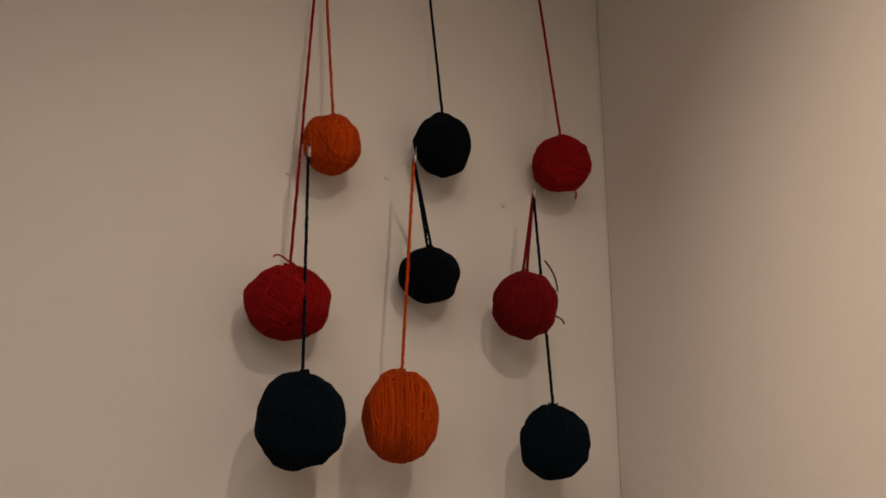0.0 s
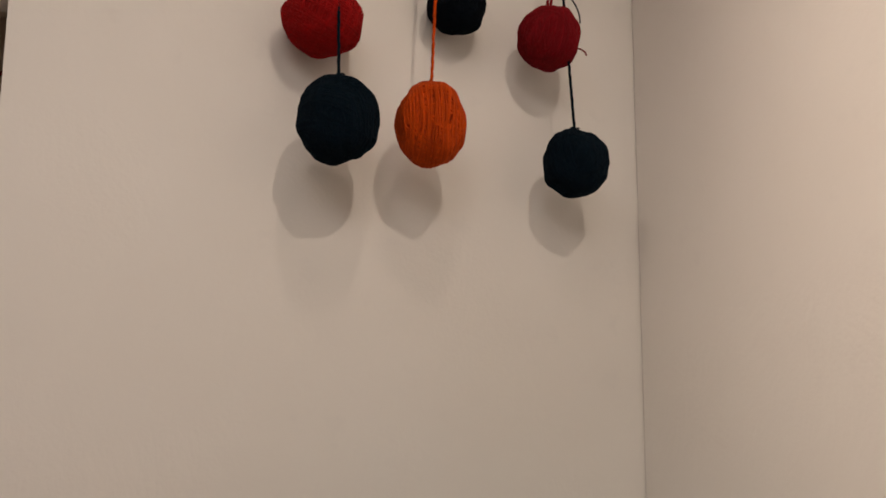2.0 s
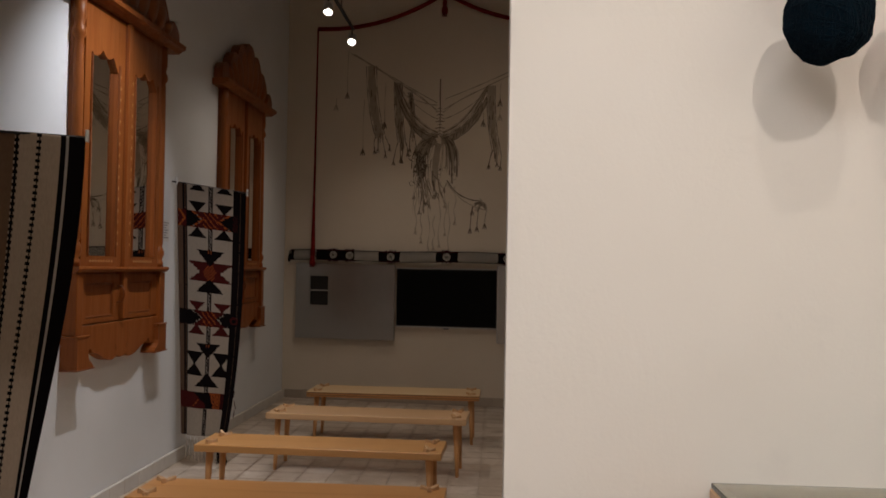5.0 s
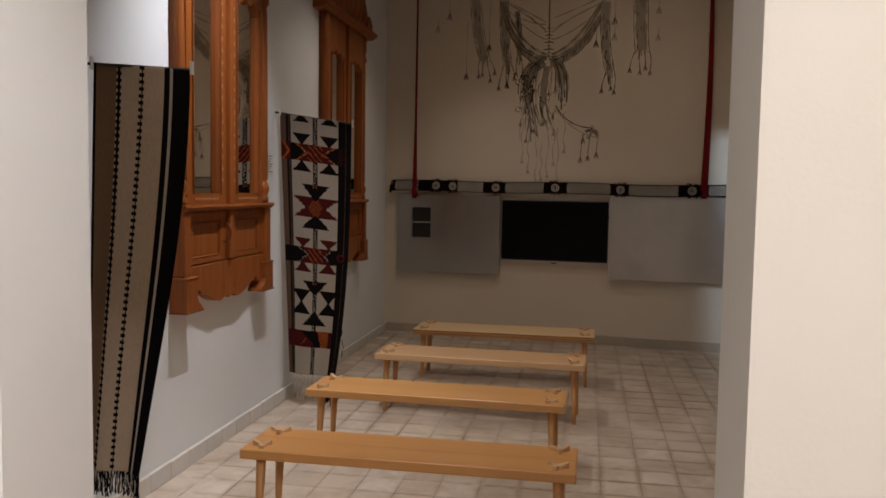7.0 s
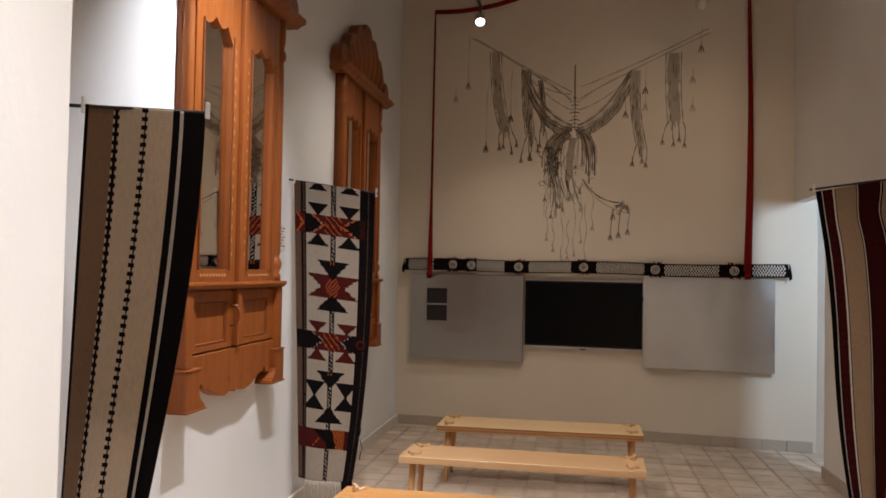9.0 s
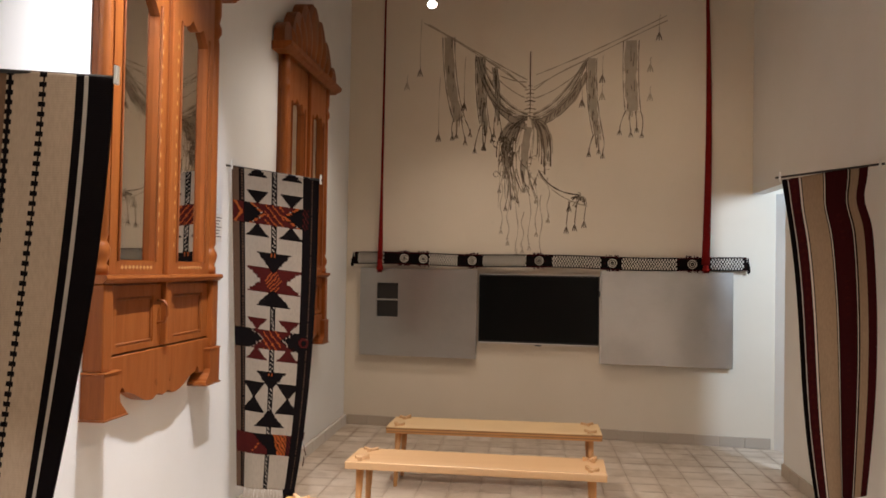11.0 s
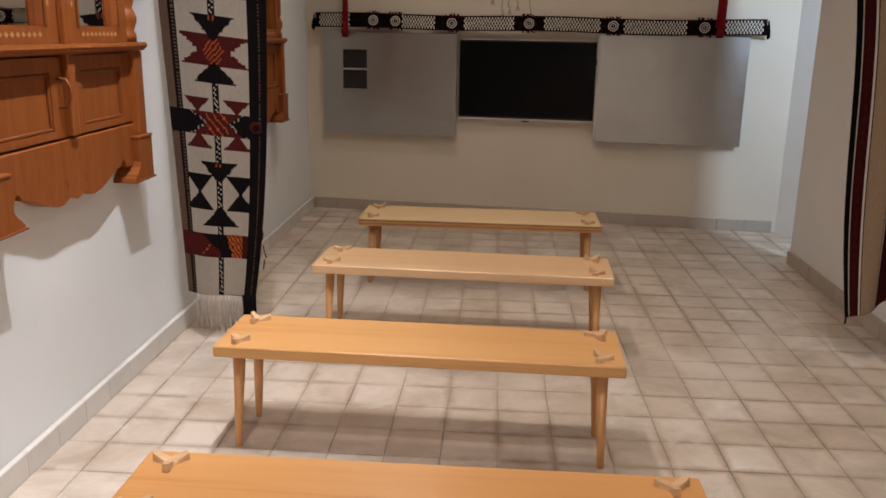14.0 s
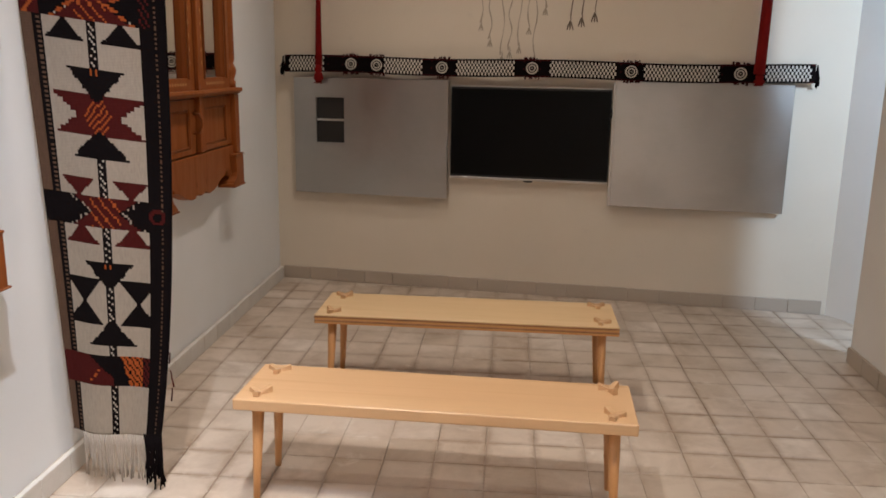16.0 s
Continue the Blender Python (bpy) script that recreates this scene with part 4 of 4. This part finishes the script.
def woven_band():
    ob = on_far("woven_band", "long dark woven band with white beadwork and tassels", "woven band")
    bm = bmesh.new()
    nx, nz = 300, 12
    grid = [[bm.verts.new((fx(0.085 + (3.45 - 0.085) * i / nx), -0.056 - 0.006 * math.sin(i * 0.11) - 0.004 * math.sin(j * 0.5), band_z(0.085 + 3.365 * i / nx) - 0.056 + 0.112 * j / nz)) for i in range(nx + 1)] for j in range(nz + 1)]
    for j in range(nz):
        for i in range(nx):
            x = 0.085 + 3.365 * (i + 0.5) / nx
            f = bm.faces.new((grid[j][i], grid[j][i + 1], grid[j + 1][i + 1], grid[j + 1][i]))
            f.smooth = True
            bead = any(a < x < b for a, b in SEGMENTS)
            k = (i + (j % 4 in (1, 2))) % 2
            f.material_index = (1 if 0 < j < nz - 1 and k else 0) if bead else (2 if j in (0, nz - 1) or (i % 9 == 0 and j % 5 == 0) else 0)
    cloth = part("band_cloth", bm, [C_BLACK, C_WHITE, C_MAROON], ob)
    s = cloth.modifiers.new("thickness", "SOLIDIFY")
    s.thickness, s.offset = 0.006, 0
    for x in MEDALLIONS:
        bm = bmesh.new()
        for r, w in ((0.034, 0.0045), (0.019, 0.004)):
            tube(bm, [(fx(x) + r * math.cos(0.2618 * k), -0.068, band_z(x) + r * math.sin(0.2618 * k)) for k in range(24)], w, 5, 0, True)
        lathe(bm, [(0.002, -0.003), (0.007, 0.0), (0.002, 0.003)], 8, (fx(x), -0.068, band_z(x)))
        part("medallion", bm, C_WHITE, ob, "white beaded ring medallion", True)
        bm = bmesh.new()
        rnd = random.Random(round(x * 100))
        for k in range(26):
            px = fx(x) + rnd.uniform(-0.05, 0.05)
            s2 = rnd.choice((-1, 1))
            tube(bm, [(px, -0.062, band_z(x) + s2 * 0.054), (px + rnd.uniform(-0.006, 0.006), -0.066, band_z(x) + s2 * rnd.uniform(0.062, 0.072))], 0.004, 5)
        tagged(part("wool_tuft", bm, C_MAROON, ob, "", True), kind="stuff")
    for x, sgn in ((0.075, -1), (3.46, 1)):
        bm = strands(40, lambda s: (fx(x) + sgn * 0.01 * s, -0.056, band_z(x) + 0.05 - 0.06 * s), 0.075, 77 + sgn, 0.0035, 0.018)
        part("tassel", bm, C_BLACK, ob, "dark wool end tassel", True)


woven_band()


def red_cord(label, pts, taper, radius, tassel):
    ob = on_far("red_cord", label, "cord", "red cords round the drawing")
    bm = bmesh.new()
    tube(bm, pts, radius, 10, 0, False, taper)
    part("cord", bm, C_FELT, ob, "", True)
    if tassel:
        x, z, size = tassel
        bm = bmesh.new()
        lathe(bm, [(0.006, 0.06), (0.02, 0.045), (0.026, 0.02), (0.020, 0.0), (0.03, -0.02), (0.033, -0.05), (0.024, -0.065)], 12, (x, pts[-1][1] - 0.012, z))
        for v in bm.verts:
            v.co.z = z + (v.co.z - z) * size
        part("tassel", bm, C_FELT, ob, "red felt tassel", True)
        part("tassel_strands", strands(18, lambda s: (x - 0.02 + 0.04 * s, pts[-1][1] - 0.012, z - 0.055 * size), 0.03 * size, 31, 0.003, 0.01), C_FELT, ob, "", True)


def cord_taper(t):
    return 0.45 + 0.35 * t + 0.9 * max(0.0, t - 0.72) * 2.4


red_cord("narrow red felt cord hanging straight with a tassel", [(fx(0.325 + 0.012 * t), -0.02 - 0.065 * t, 3.935 - 2.43 * t) for t in (i / 24 for i in range(25))], cord_taper, 0.017, (fx(0.338), 1.47, 0.9))
red_cord("wide red felt cord hanging beside the side opening", [(fx(3.125 + 0.02 * math.sin(t * 3)), -0.02 - 0.065 * t, 3.937 - 2.43 * t) for t in (i / 24 for i in range(25))], lambda t: 0.7 + 1.0 * t, 0.020, (fx(3.13), 1.48, 0.5))
red_cord("red felt swag draped to a central peak", bezier((fx(0.325), -0.02, 3.935), (fx(1.05), -0.02, 3.88), (fx(1.68), -0.02, 4.255), 20), None, 0.021, None)
red_cord("red felt swag with a tassel at its peak", bezier((fx(3.125), -0.02, 3.937), (fx(2.38), -0.02, 3.83), (fx(1.70), -0.02, 4.255), 20), None, 0.021, (fx(1.69), 4.12, 1.3))

# charcoal drawing of draped bands and tassels on the plaster
INK_Y = 0.0105


def ribbon(bm, pts, width, pale=0):
    """A flat drawn line of uneven width on the wall."""
    pts = [Vector((fx(x), INK_Y, z)) for x, z in pts]
    left, right = [], []
    for i, p in enumerate(pts):
        d = (pts[min(i + 1, len(pts) - 1)] - pts[max(i - 1, 0)]).normalized()
        n = Vector((-d.z, 0, d.x)) * width * 0.5 * (0.6 + 0.8 * abs(noise.noise(p * 9)) + 0.3 * math.sin(i * 1.7))
        left.append(bm.verts.new(p + n))
        right.append(bm.verts.new(p - n))
    for i in range(len(pts) - 1):
        bm.faces.new((left[i], right[i], right[i + 1], left[i + 1])).material_index = pale


def wash(bm, pts, width):
    """A rubbed grey tone along a line, under the drawn strokes; width(t) from start to end."""
    pts = [Vector((fx(x), INK_Y + 0.0008, z)) for x, z in pts]
    left, right = [], []
    n = len(pts) - 1
    for i, p in enumerate(pts):
        d = (pts[min(i + 1, n)] - pts[max(i - 1, 0)]).normalized()
        off = Vector((-d.z, 0, d.x)) * 0.5 * width(i / n) * (0.85 + 0.4 * noise.noise(p * 13))
        left.append(bm.verts.new(p + off))
        right.append(bm.verts.new(p - off))
    for i in range(n):
        bm.faces.new((left[i], right[i], right[i + 1], left[i + 1])).material_index = 2


def drawn_belt(bm, line, width, rnd):
    """A swagged patterned belt: toned ground, firm edges and cross hatching."""
    pts = bezier(*line, 26)
    wash(bm, pts, lambda t: width * (0.75 + 0.5 * math.sin(math.pi * t)))
    for s in (-0.5, 0.5):
        ribbon(bm, [(x, z + s * width * (0.75 + 0.5 * math.sin(math.pi * i / 26))) for i, (x, z) in enumerate(pts)], 0.008)
    for i in range(1, 26):
        x, z = pts[i]
        w = width * 0.42
        ribbon(bm, [(x - 0.008, z - w), (x + rnd.uniform(-0.01, 0.01), z), (x + 0.008, z + w)], rnd.uniform(0.004, 0.011), int(rnd.random() < 0.5))


def drawn_tassel(bm, x, z, size, pale=0):
    ribbon(bm, [(x, z + size * 1.6), (x + 0.004, z + size)], 0.006, pale)
    for k in (-1, 0, 1):
        ribbon(bm, [(x, z + size), (x + k * size * 0.22, z + size * 0.4), (x + k * size * 0.32, z)], size * 0.16, pale)


def drawn_band(bm, line, width, rnd, tails):
    """A hanging decorated band: two edges, cross strokes, split tails."""
    pts = bezier(*line, 14)
    wash(bm, pts, lambda t: width * 0.9)
    for s in (-1, 1):
        ribbon(bm, [(x + s * width / 2, z) for x, z in pts], 0.008)
    for x, z in pts[1:]:
        if rnd.random() < 0.35:
            ribbon(bm, [(x - width / 2, z + rnd.uniform(-0.01, 0.01)), (x, z + rnd.uniform(-0.03, 0.03)), (x + width / 2, z + rnd.uniform(-0.01, 0.01))], rnd.uniform(0.004, 0.012), 1)
    for k in range(int(len(pts) * 3)):
        x, z = rnd.choice(pts)
        x += rnd.uniform(-0.35, 0.35) * width
        ribbon(bm, [(x, z), (x + rnd.uniform(-0.01, 0.01), z - rnd.uniform(0.03, 0.12))], rnd.uniform(0.004, 0.012), int(rnd.random() < 0.7))
    x, z = pts[-1]
    for k in range(tails):
        tx = x + width * (k / max(1, tails - 1) - 0.5) * 1.5
        end = (tx + rnd.uniform(-0.03, 0.03), z - rnd.uniform(0.10, 0.2))
        ribbon(bm, bezier((x + (tx - x) * 0.6, z), (tx, z - 0.06), end, 5), 0.009)
        drawn_tassel(bm, end[0], end[1] - 0.05, 0.05)


def wall_drawing():
    rnd = random.Random(12)
    ob = on_far("wall_drawing", "charcoal drawing of draped bands and tassels on plaster", "drawing")
    bm = bmesh.new()
    for a, b, c in (((0.68, 3.67), (1.15, 3.40), (1.62, 3.05)), ((0.72, 3.66), (1.3, 3.30), (1.62, 3.12)), ((2.81, 3.59), (2.1, 3.28), (1.68, 3.05)), ((2.80, 3.63), (2.2, 3.34), (1.70, 3.16))):
        ribbon(bm, bezier(a, b, c, 18), 0.012, 1)
    for a, b, c in (((1.19, 3.35), (1.45, 3.22), (1.63, 3.02)), ((2.13, 3.27), (1.9, 3.2), (1.68, 3.02)), ((1.22, 3.28), (1.45, 3.02), (1.63, 2.95)), ((2.1, 3.2), (1.88, 3.0), (1.68, 2.95)), ((1.3, 3.2), (1.5, 3.1), (1.62, 3.1))):
        ribbon(bm, bezier(a, b, c, 14), 0.010, 1)
    for k in range(11):
        t = k / 10 + rnd.uniform(-0.06, 0.06)
        ribbon(bm, bezier((1.16 + 0.06 * t, 3.36 - 0.05 * t), (1.24 + 0.12 * t, 2.83 + 0.10 * t), (1.63, 2.76 + 0.06 * t), 16), 0.006 if k % 4 else 0.009, int(k % 4 != 0))
        ribbon(bm, bezier((2.15 - 0.05 * t, 3.30 - 0.06 * t), (2.00 - 0.10 * t, 2.80 + 0.10 * t), (1.68, 2.76 + 0.06 * t), 16), 0.006 if k % 4 else 0.009, int(k % 4 != 0))
    drawn_belt(bm, ((1.20, 3.26), (1.30, 2.84), (1.62, 2.70)), 0.065, rnd)
    drawn_belt(bm, ((2.14, 3.16), (2.00, 2.84), (1.70, 2.72)), 0.07, rnd)
    tagged(part("draped_garland", bm, [CHARCOAL, CHARCOAL_PALE, CHARCOAL_WASH], ob), kind="stuff")
    for line, w, tails in ((((0.91, 3.53), (0.92, 3.05), (1.02, 2.78)), 0.11, 4), (((1.20, 3.34), (1.20, 3.0), (1.25, 2.72)), 0.085, 4), (((2.18, 3.29), (2.17, 2.9), (2.24, 2.62)), 0.085, 3), (((2.51, 3.43), (2.50, 3.05), (2.53, 2.82)), 0.13, 4), (((1.33, 3.24), (1.38, 3.0), (1.36, 2.8)), 0.04, 2)):
        bm = bmesh.new()
        drawn_band(bm, line, w, rnd, tails)
        part("hanging_band", bm, [CHARCOAL, CHARCOAL_PALE, CHARCOAL_WASH], ob)
    bm = bmesh.new()
    ribbon(bm, [(1.65, 3.37), (1.648, 3.2), (1.652, 3.0), (1.65, 2.77)], 0.015)
    for k in range(9):
        z = 3.06 - 0.034 * k
        w = 0.02 + 0.03 * abs(math.sin(k * 1.3))
        ribbon(bm, [(1.65 - w, z), (1.65, z + 0.01), (1.65 + w, z)], 0.010, k % 2)
    part("spire", bm, [CHARCOAL, CHARCOAL_PALE, CHARCOAL_WASH], ob)
    bm = bmesh.new()
    for a, b, c, w in (((1.60, 2.76), (1.44, 2.72), (1.43, 2.36), 0.13), ((1.69, 2.76), (1.80, 2.70), (1.79, 2.42), 0.10), ((1.64, 2.7), (1.60, 2.5), (1.60, 2.2), 0.07)):
        wash(bm, bezier(a, b, c, 16), lambda t: w * (0.4 + 0.8 * math.sin(math.pi * min(1.0, t + 0.15))))
    for side, x0, x1 in ((-1, 1.36, 1.53), (1, 1.72, 1.85)):
        for k in range(8):
            t = k / 7
            xe = x0 + (x1 - x0) * t
            ribbon(bm, bezier((1.645 + 0.015 * side, 2.77), (xe + 0.02 * side, 2.74), (xe, 2.44 - 0.10 * (1 - abs(2 * t - 1)) + rnd.uniform(-0.03, 0.03)), 12), rnd.uniform(0.009, 0.016), int(k % 3 == 1))
    for k in range(18):
        q = rnd.choice((-1, 1)) * rnd.uniform(0.1, 1) ** 0.7
        x1, z1 = 1.60 + 0.25 * q + rnd.uniform(-0.03, 0.03), 2.66 - 0.40 * rnd.random() ** 0.8
        bow = rnd.uniform(0.5, 1.25)
        ribbon(bm, bezier((1.64 + 0.05 * q, 2.77 + rnd.uniform(-0.03, 0.03)), (1.64 + 0.26 * q * bow, 2.80 - 0.10 * rnd.random()), (x1, z1), 12), rnd.uniform(0.005, 0.015), int(rnd.random() < 0.5))
        if rnd.random() < 0.55:
            curl = rnd.uniform(0.015, 0.035)
            ribbon(bm, [(x1 + curl * math.cos(a * 0.7) - curl, z1 + curl * math.sin(a * 0.7)) for a in range(9)], 0.007, int(rnd.random() < 0.4))
        elif rnd.random() < 0.6:
            drawn_tassel(bm, x1, z1 - 0.05, rnd.uniform(0.03, 0.055))
    for k in range(22):
        x, z = 1.45 + rnd.gauss(0.0, 0.05), 2.52 + rnd.uniform(-0.14, 0.12)
        ribbon(bm, bezier((x, z), (x + rnd.uniform(-0.06, 0.06), z - 0.03), (x + rnd.uniform(-0.05, 0.05), z - rnd.uniform(0.03, 0.12)), 6), rnd.uniform(0.008, 0.02), int(rnd.random() < 0.3))
    for k in range(26):
        x = rnd.uniform(1.38, 1.66)
        z = rnd.uniform(2.3, 2.6)
        end = (x + rnd.uniform(-0.03, 0.12), z - rnd.uniform(0.2, 0.42))
        ribbon(bm, bezier((x, z), (x + rnd.uniform(-0.05, 0.05), z - 0.15), end, 7), rnd.uniform(0.006, 0.013), int(rnd.random() < 0.55))
        if rnd.random() < 0.4:
            drawn_tassel(bm, end[0], end[1] - 0.04, 0.045, int(rnd.random() < 0.5))
    tagged(part("knotted_fringe", bm, [CHARCOAL, CHARCOAL_PALE, CHARCOAL_WASH], ob), kind="stuff")
    for x, z0, z1 in ((1.41, 2.2, 1.80), (1.47, 2.05, 1.70), (1.55, 2.2, 1.60), (1.60, 1.95, 1.63), (1.66, 2.3, 1.66), (1.72, 2.28, 1.78), (1.76, 2.1, 1.58), (1.82, 2.25, 1.9)):
        bm = bmesh.new()
        ribbon(bm, [(x + 0.012 * math.sin(k * 1.1 + x * 9), z0 + (z1 - z0) * k / 9) for k in range(10)], 0.008, 1)
        drawn_tassel(bm, x, z1 - 0.05, 0.045, 1)
        part("loose_string", bm, [CHARCOAL, CHARCOAL_PALE, CHARCOAL_WASH], ob)
    bm = bmesh.new()
    ribbon(bm, bezier((1.73, 2.32), (1.85, 2.10), (2.10, 2.10), 10), 0.014)
    ribbon(bm, bezier((1.74, 2.28), (1.88, 2.06), (2.16, 2.0), 10), 0.010, 1)
    for k in range(16):
        a = rnd.uniform(0, 6.28)
        r = rnd.uniform(0.02, 0.09)
        ribbon(bm, bezier((2.06, 2.06), (2.06 + r, 2.06 + 0.05), (2.06 + r * math.cos(a), 2.05 + r * math.sin(a)), 5), 0.012, int(k % 3 == 0))
    for x, z in ((1.98, 1.76), (2.05, 1.78), (2.13, 1.81), (2.0, 1.95)):
        ribbon(bm, [(x + 0.02, 2.04), (x, z + 0.08)], 0.007)
        drawn_tassel(bm, x, z, 0.06)
    part("side_sprig", bm, [CHARCOAL, CHARCOAL_PALE, CHARCOAL_WASH], ob)
    for x, z, ln in ((0.65, 3.18, 0.44), (0.53, 3.06, 0.05), (0.83, 2.58, 0.5), (2.27, 3.07, 0.16), (2.27, 2.92, 0.05), (2.10, 2.86, 0.3), (2.67, 3.15, 0.04), (2.67, 2.90, 0.04), (2.74, 3.42, 0.14), (1.06, 2.86, 0.4)):
        bm = bmesh.new()
        ribbon(bm, [(x + 0.02 * (k / 6 - 0.3) ** 2, z + 0.09 + ln * k / 6) for k in range(7)], 0.006, 1)
        drawn_tassel(bm, x, z, 0.07, int(ln < 0.1))
        part("drawn_tassel", bm, [CHARCOAL, CHARCOAL_PALE, CHARCOAL_WASH], ob)


wall_drawing()

# ---- label card on the west wall ----
ob = thing("label_card", "small white printed label card on the wall", "label", m=pose(-0.012, -3.20, 1.62))
part("card", rounded(0.0, 0.004, -0.055, 0.055, -0.06, 0.09, 0.001, 1), PAPER, ob)
for k in range(7):
    part("print_line", boxes((0.0042, 0.0046, -0.045, 0.045 - 0.02 * (k % 3), 0.065 - 0.017 * k, 0.071 - 0.017 * k)), INK, ob)

# ---- track lights ----


def track(x, y0, y1, z):
    ob = thing("light_track", "thin black ceiling light track on rods", "light track", "light tracks", pose(x, y0, z))
    part("rail", rounded(-0.012, 0.012, 0, y1 - y0, -0.012, 0.012, 0.002, 1), BLACK, ob)
    for y in (0.4, (y1 - y0) - 0.6):
        bm = bmesh.new()
        tube(bm, [(0, y, 0.0125), (0, y, H - z - 0.001)], 0.004, 8)
        part("suspension_rod", bm, BLACK, ob)


def track_lamp(label, at, aim, face):
    ob = thing("track_lamp", label, "spotlight", "track spotlights", Matrix.Translation(at) @ (Vector(aim) - Vector(at)).to_track_quat("-Z", "Y").to_matrix().to_4x4())
    bm = bmesh.new()
    lathe(bm, [(0.030, 0.10), (0.036, 0.095), (0.038, 0.06), (0.036, 0.05), (0.040, 0.045), (0.042, -0.030), (0.038, -0.034), (0.036, -0.015)], 20)
    part("housing", bm, ALU, ob, "grey metal spotlight housing", True)
    bm = bmesh.new()
    lathe(bm, [(0.034, -0.012), (0.034, -0.016)], 20)
    part("lens", bm, face, ob, "spotlight lens")
    for z in (0.06, 0.075, 0.09):
        bm = bmesh.new()
        lathe(bm, [(0.041, z - 0.003), (0.041, z + 0.003)], 20)
        part("cooling_fin", bm, ALU, ob)
    up = (ob.matrix_basis.inverted() @ Vector((at[0], at[1], 3.648))) * 1.0
    bm = bmesh.new()
    tube(bm, [(0, 0, 0.04), tuple(up)], 0.008, 8)
    part("stem", bm, BLACK, ob)


track(0.87, -6.4, -1.0, 3.66)
track(2.57, -6.4, -1.33, 3.66)
track_lamp("lit grey spotlight below the track", (0.877, -1.10, 3.52), (1.3, -4.2, 0.4), LAMP_FACE)
track_lamp("lit grey spotlight aimed at the benches", (0.869, -2.155, 3.48), (1.3, -4.6, 0.0), LAMP_FACE)
track_lamp("grey spotlight turned towards the drawing", (2.57, -1.55, 3.47), (2.3, -0.2, 2.4), LAMP_FACE)
track_lamp("grey spotlight beside another on the track", (2.575, -1.90, 3.52), (3.4, -3.0, 1.0), LAMP_FACE)

for x, y, aim, word in ((0.87, -3.96, (1.1, -3.75, 0.0), "benches"), (2.57, -4.16, (1.9, -3.8, 0.0), "benches"), (0.87, -5.71, (1.25, -5.5, 0.0), "floor"), (0.88, -4.40, (0.0, -4.2, 1.5), "white wall")):
    track_lamp("lit grey spotlight aimed at the " + word, (x, y, 3.48), aim, LAMP_FACE)

# ---- skirting ----


def skirting(name, label, a, b, height, thick=0.02, stone=SKIRT):
    """A row of stone skirting tiles from a to b; the room lies to the right of that line."""
    a, b = Vector(a), Vector(b)
    length, d = (b - a).length, (b - a).normalized()
    base = structure(name, rounded(0, length, 0.009, thick, -0.02, height - 0.006, 0.001, 1), GROUT, label)
    base.matrix_basis = pose(a.x, a.y, 0, 0, 0, math.degrees(math.atan2(d.y, d.x)))
    n = max(1, round(length / 0.2))
    w = length / n
    bm = rounded(0.0012, w - 0.0012, 0.0, thick - 0.002, 0.0, height, 0.003, 1)
    first = part("skirting_tile", bm, stone, base)
    rnd = random.Random(round(length * 1000))
    for k in range(1, n):
        o = new("skirting_tile", first.data)
        o.parent = base
        o.location = (k * w, rnd.uniform(-0.0015, 0.001), rnd.uniform(-0.0015, 0.0015))


skirting("baseboard_west", "whitewashed stone skirting along the white wall", (0.0, -6.99), (0.0, -0.02), 0.09, -0.02, SKIRT_PALE)
skirting("baseboard_north", "worn beige stone skirting under the steel panels", (0.02, -0.005), (3.655, -0.447), 0.09)
skirting("baseboard_east", "worn beige stone skirting along the east wall", (3.474, -1.34), (3.435, -6.99), 0.09)

# ---- tiled floor ----
structure("floor", boxes((-1.8, 5.7, -11.4, 0.4, -0.2, -0.006)), GROUT, "worn beige cement tile floor with dark joints")
floor = bpy.data.objects["floor"]


def tile_mesh(seed):
    rnd = random.Random(seed)
    bm = bmesh.new()
    s = 0.0986
    o = [(-s + rnd.uniform(-0.001, 0.001), -s + rnd.uniform(-0.001, 0.001)), (s, -s + rnd.uniform(-0.001, 0.001)), (s + rnd.uniform(-0.001, 0.001), s), (-s, s + rnd.uniform(-0.001, 0.001))]
    lo = [bm.verts.new((x, y, -0.007)) for x, y in o]
    mid = [bm.verts.new((x, y, -0.0022)) for x, y in o]
    hi = [bm.verts.new((x * 0.982, y * 0.982, 0.0)) for x, y in o]
    bm.faces.new(hi)
    for r, t in ((lo, mid), (mid, hi)):
        for i in range(4):
            bm.faces.new((r[i], r[(i + 1) % 4], t[(i + 1) % 4], t[i]))
    return bm


SHAPES = []
for k in range(6):
    me = bpy.data.meshes.new("tile")
    bm = tile_mesh(k)
    bm.to_mesh(me)
    bm.free()
    me.materials.append(TILE)
    SHAPES.append(me)
rnd = random.Random(5)
rest = bmesh.new()
for j in range(58):
    for i in range(-9, 19):
        x, y = 0.067 + 0.2 * i, -0.048 - 0.2 * j
        if y > 0.06 or (y < -7.3 and x > 3.4) or (y > -7.1 and x < -0.08):
            continue
        lift, turn = rnd.uniform(-0.0012, 0.0004), rnd.uniform(-0.35, 0.35)
        m = pose(x + rnd.uniform(-0.0012, 0.0012), y + rnd.uniform(-0.0012, 0.0012), lift, rnd.uniform(-0.2, 0.2), rnd.uniform(-0.2, 0.2), turn + 90 * rnd.randrange(4))
        me = SHAPES[rnd.randrange(6)]
        if -5.85 < y < -2.75 and x > 0:
            o = new("tile", me)
            o.parent = floor
            o.matrix_basis = m
        else:
            vs = [rest.verts.new(m @ v.co) for v in me.vertices]
            for p in me.polygons:
                rest.faces.new([vs[q] for q in p.vertices])
tagged(part("floor_tiles", rest, TILE, floor), kind="stuff")
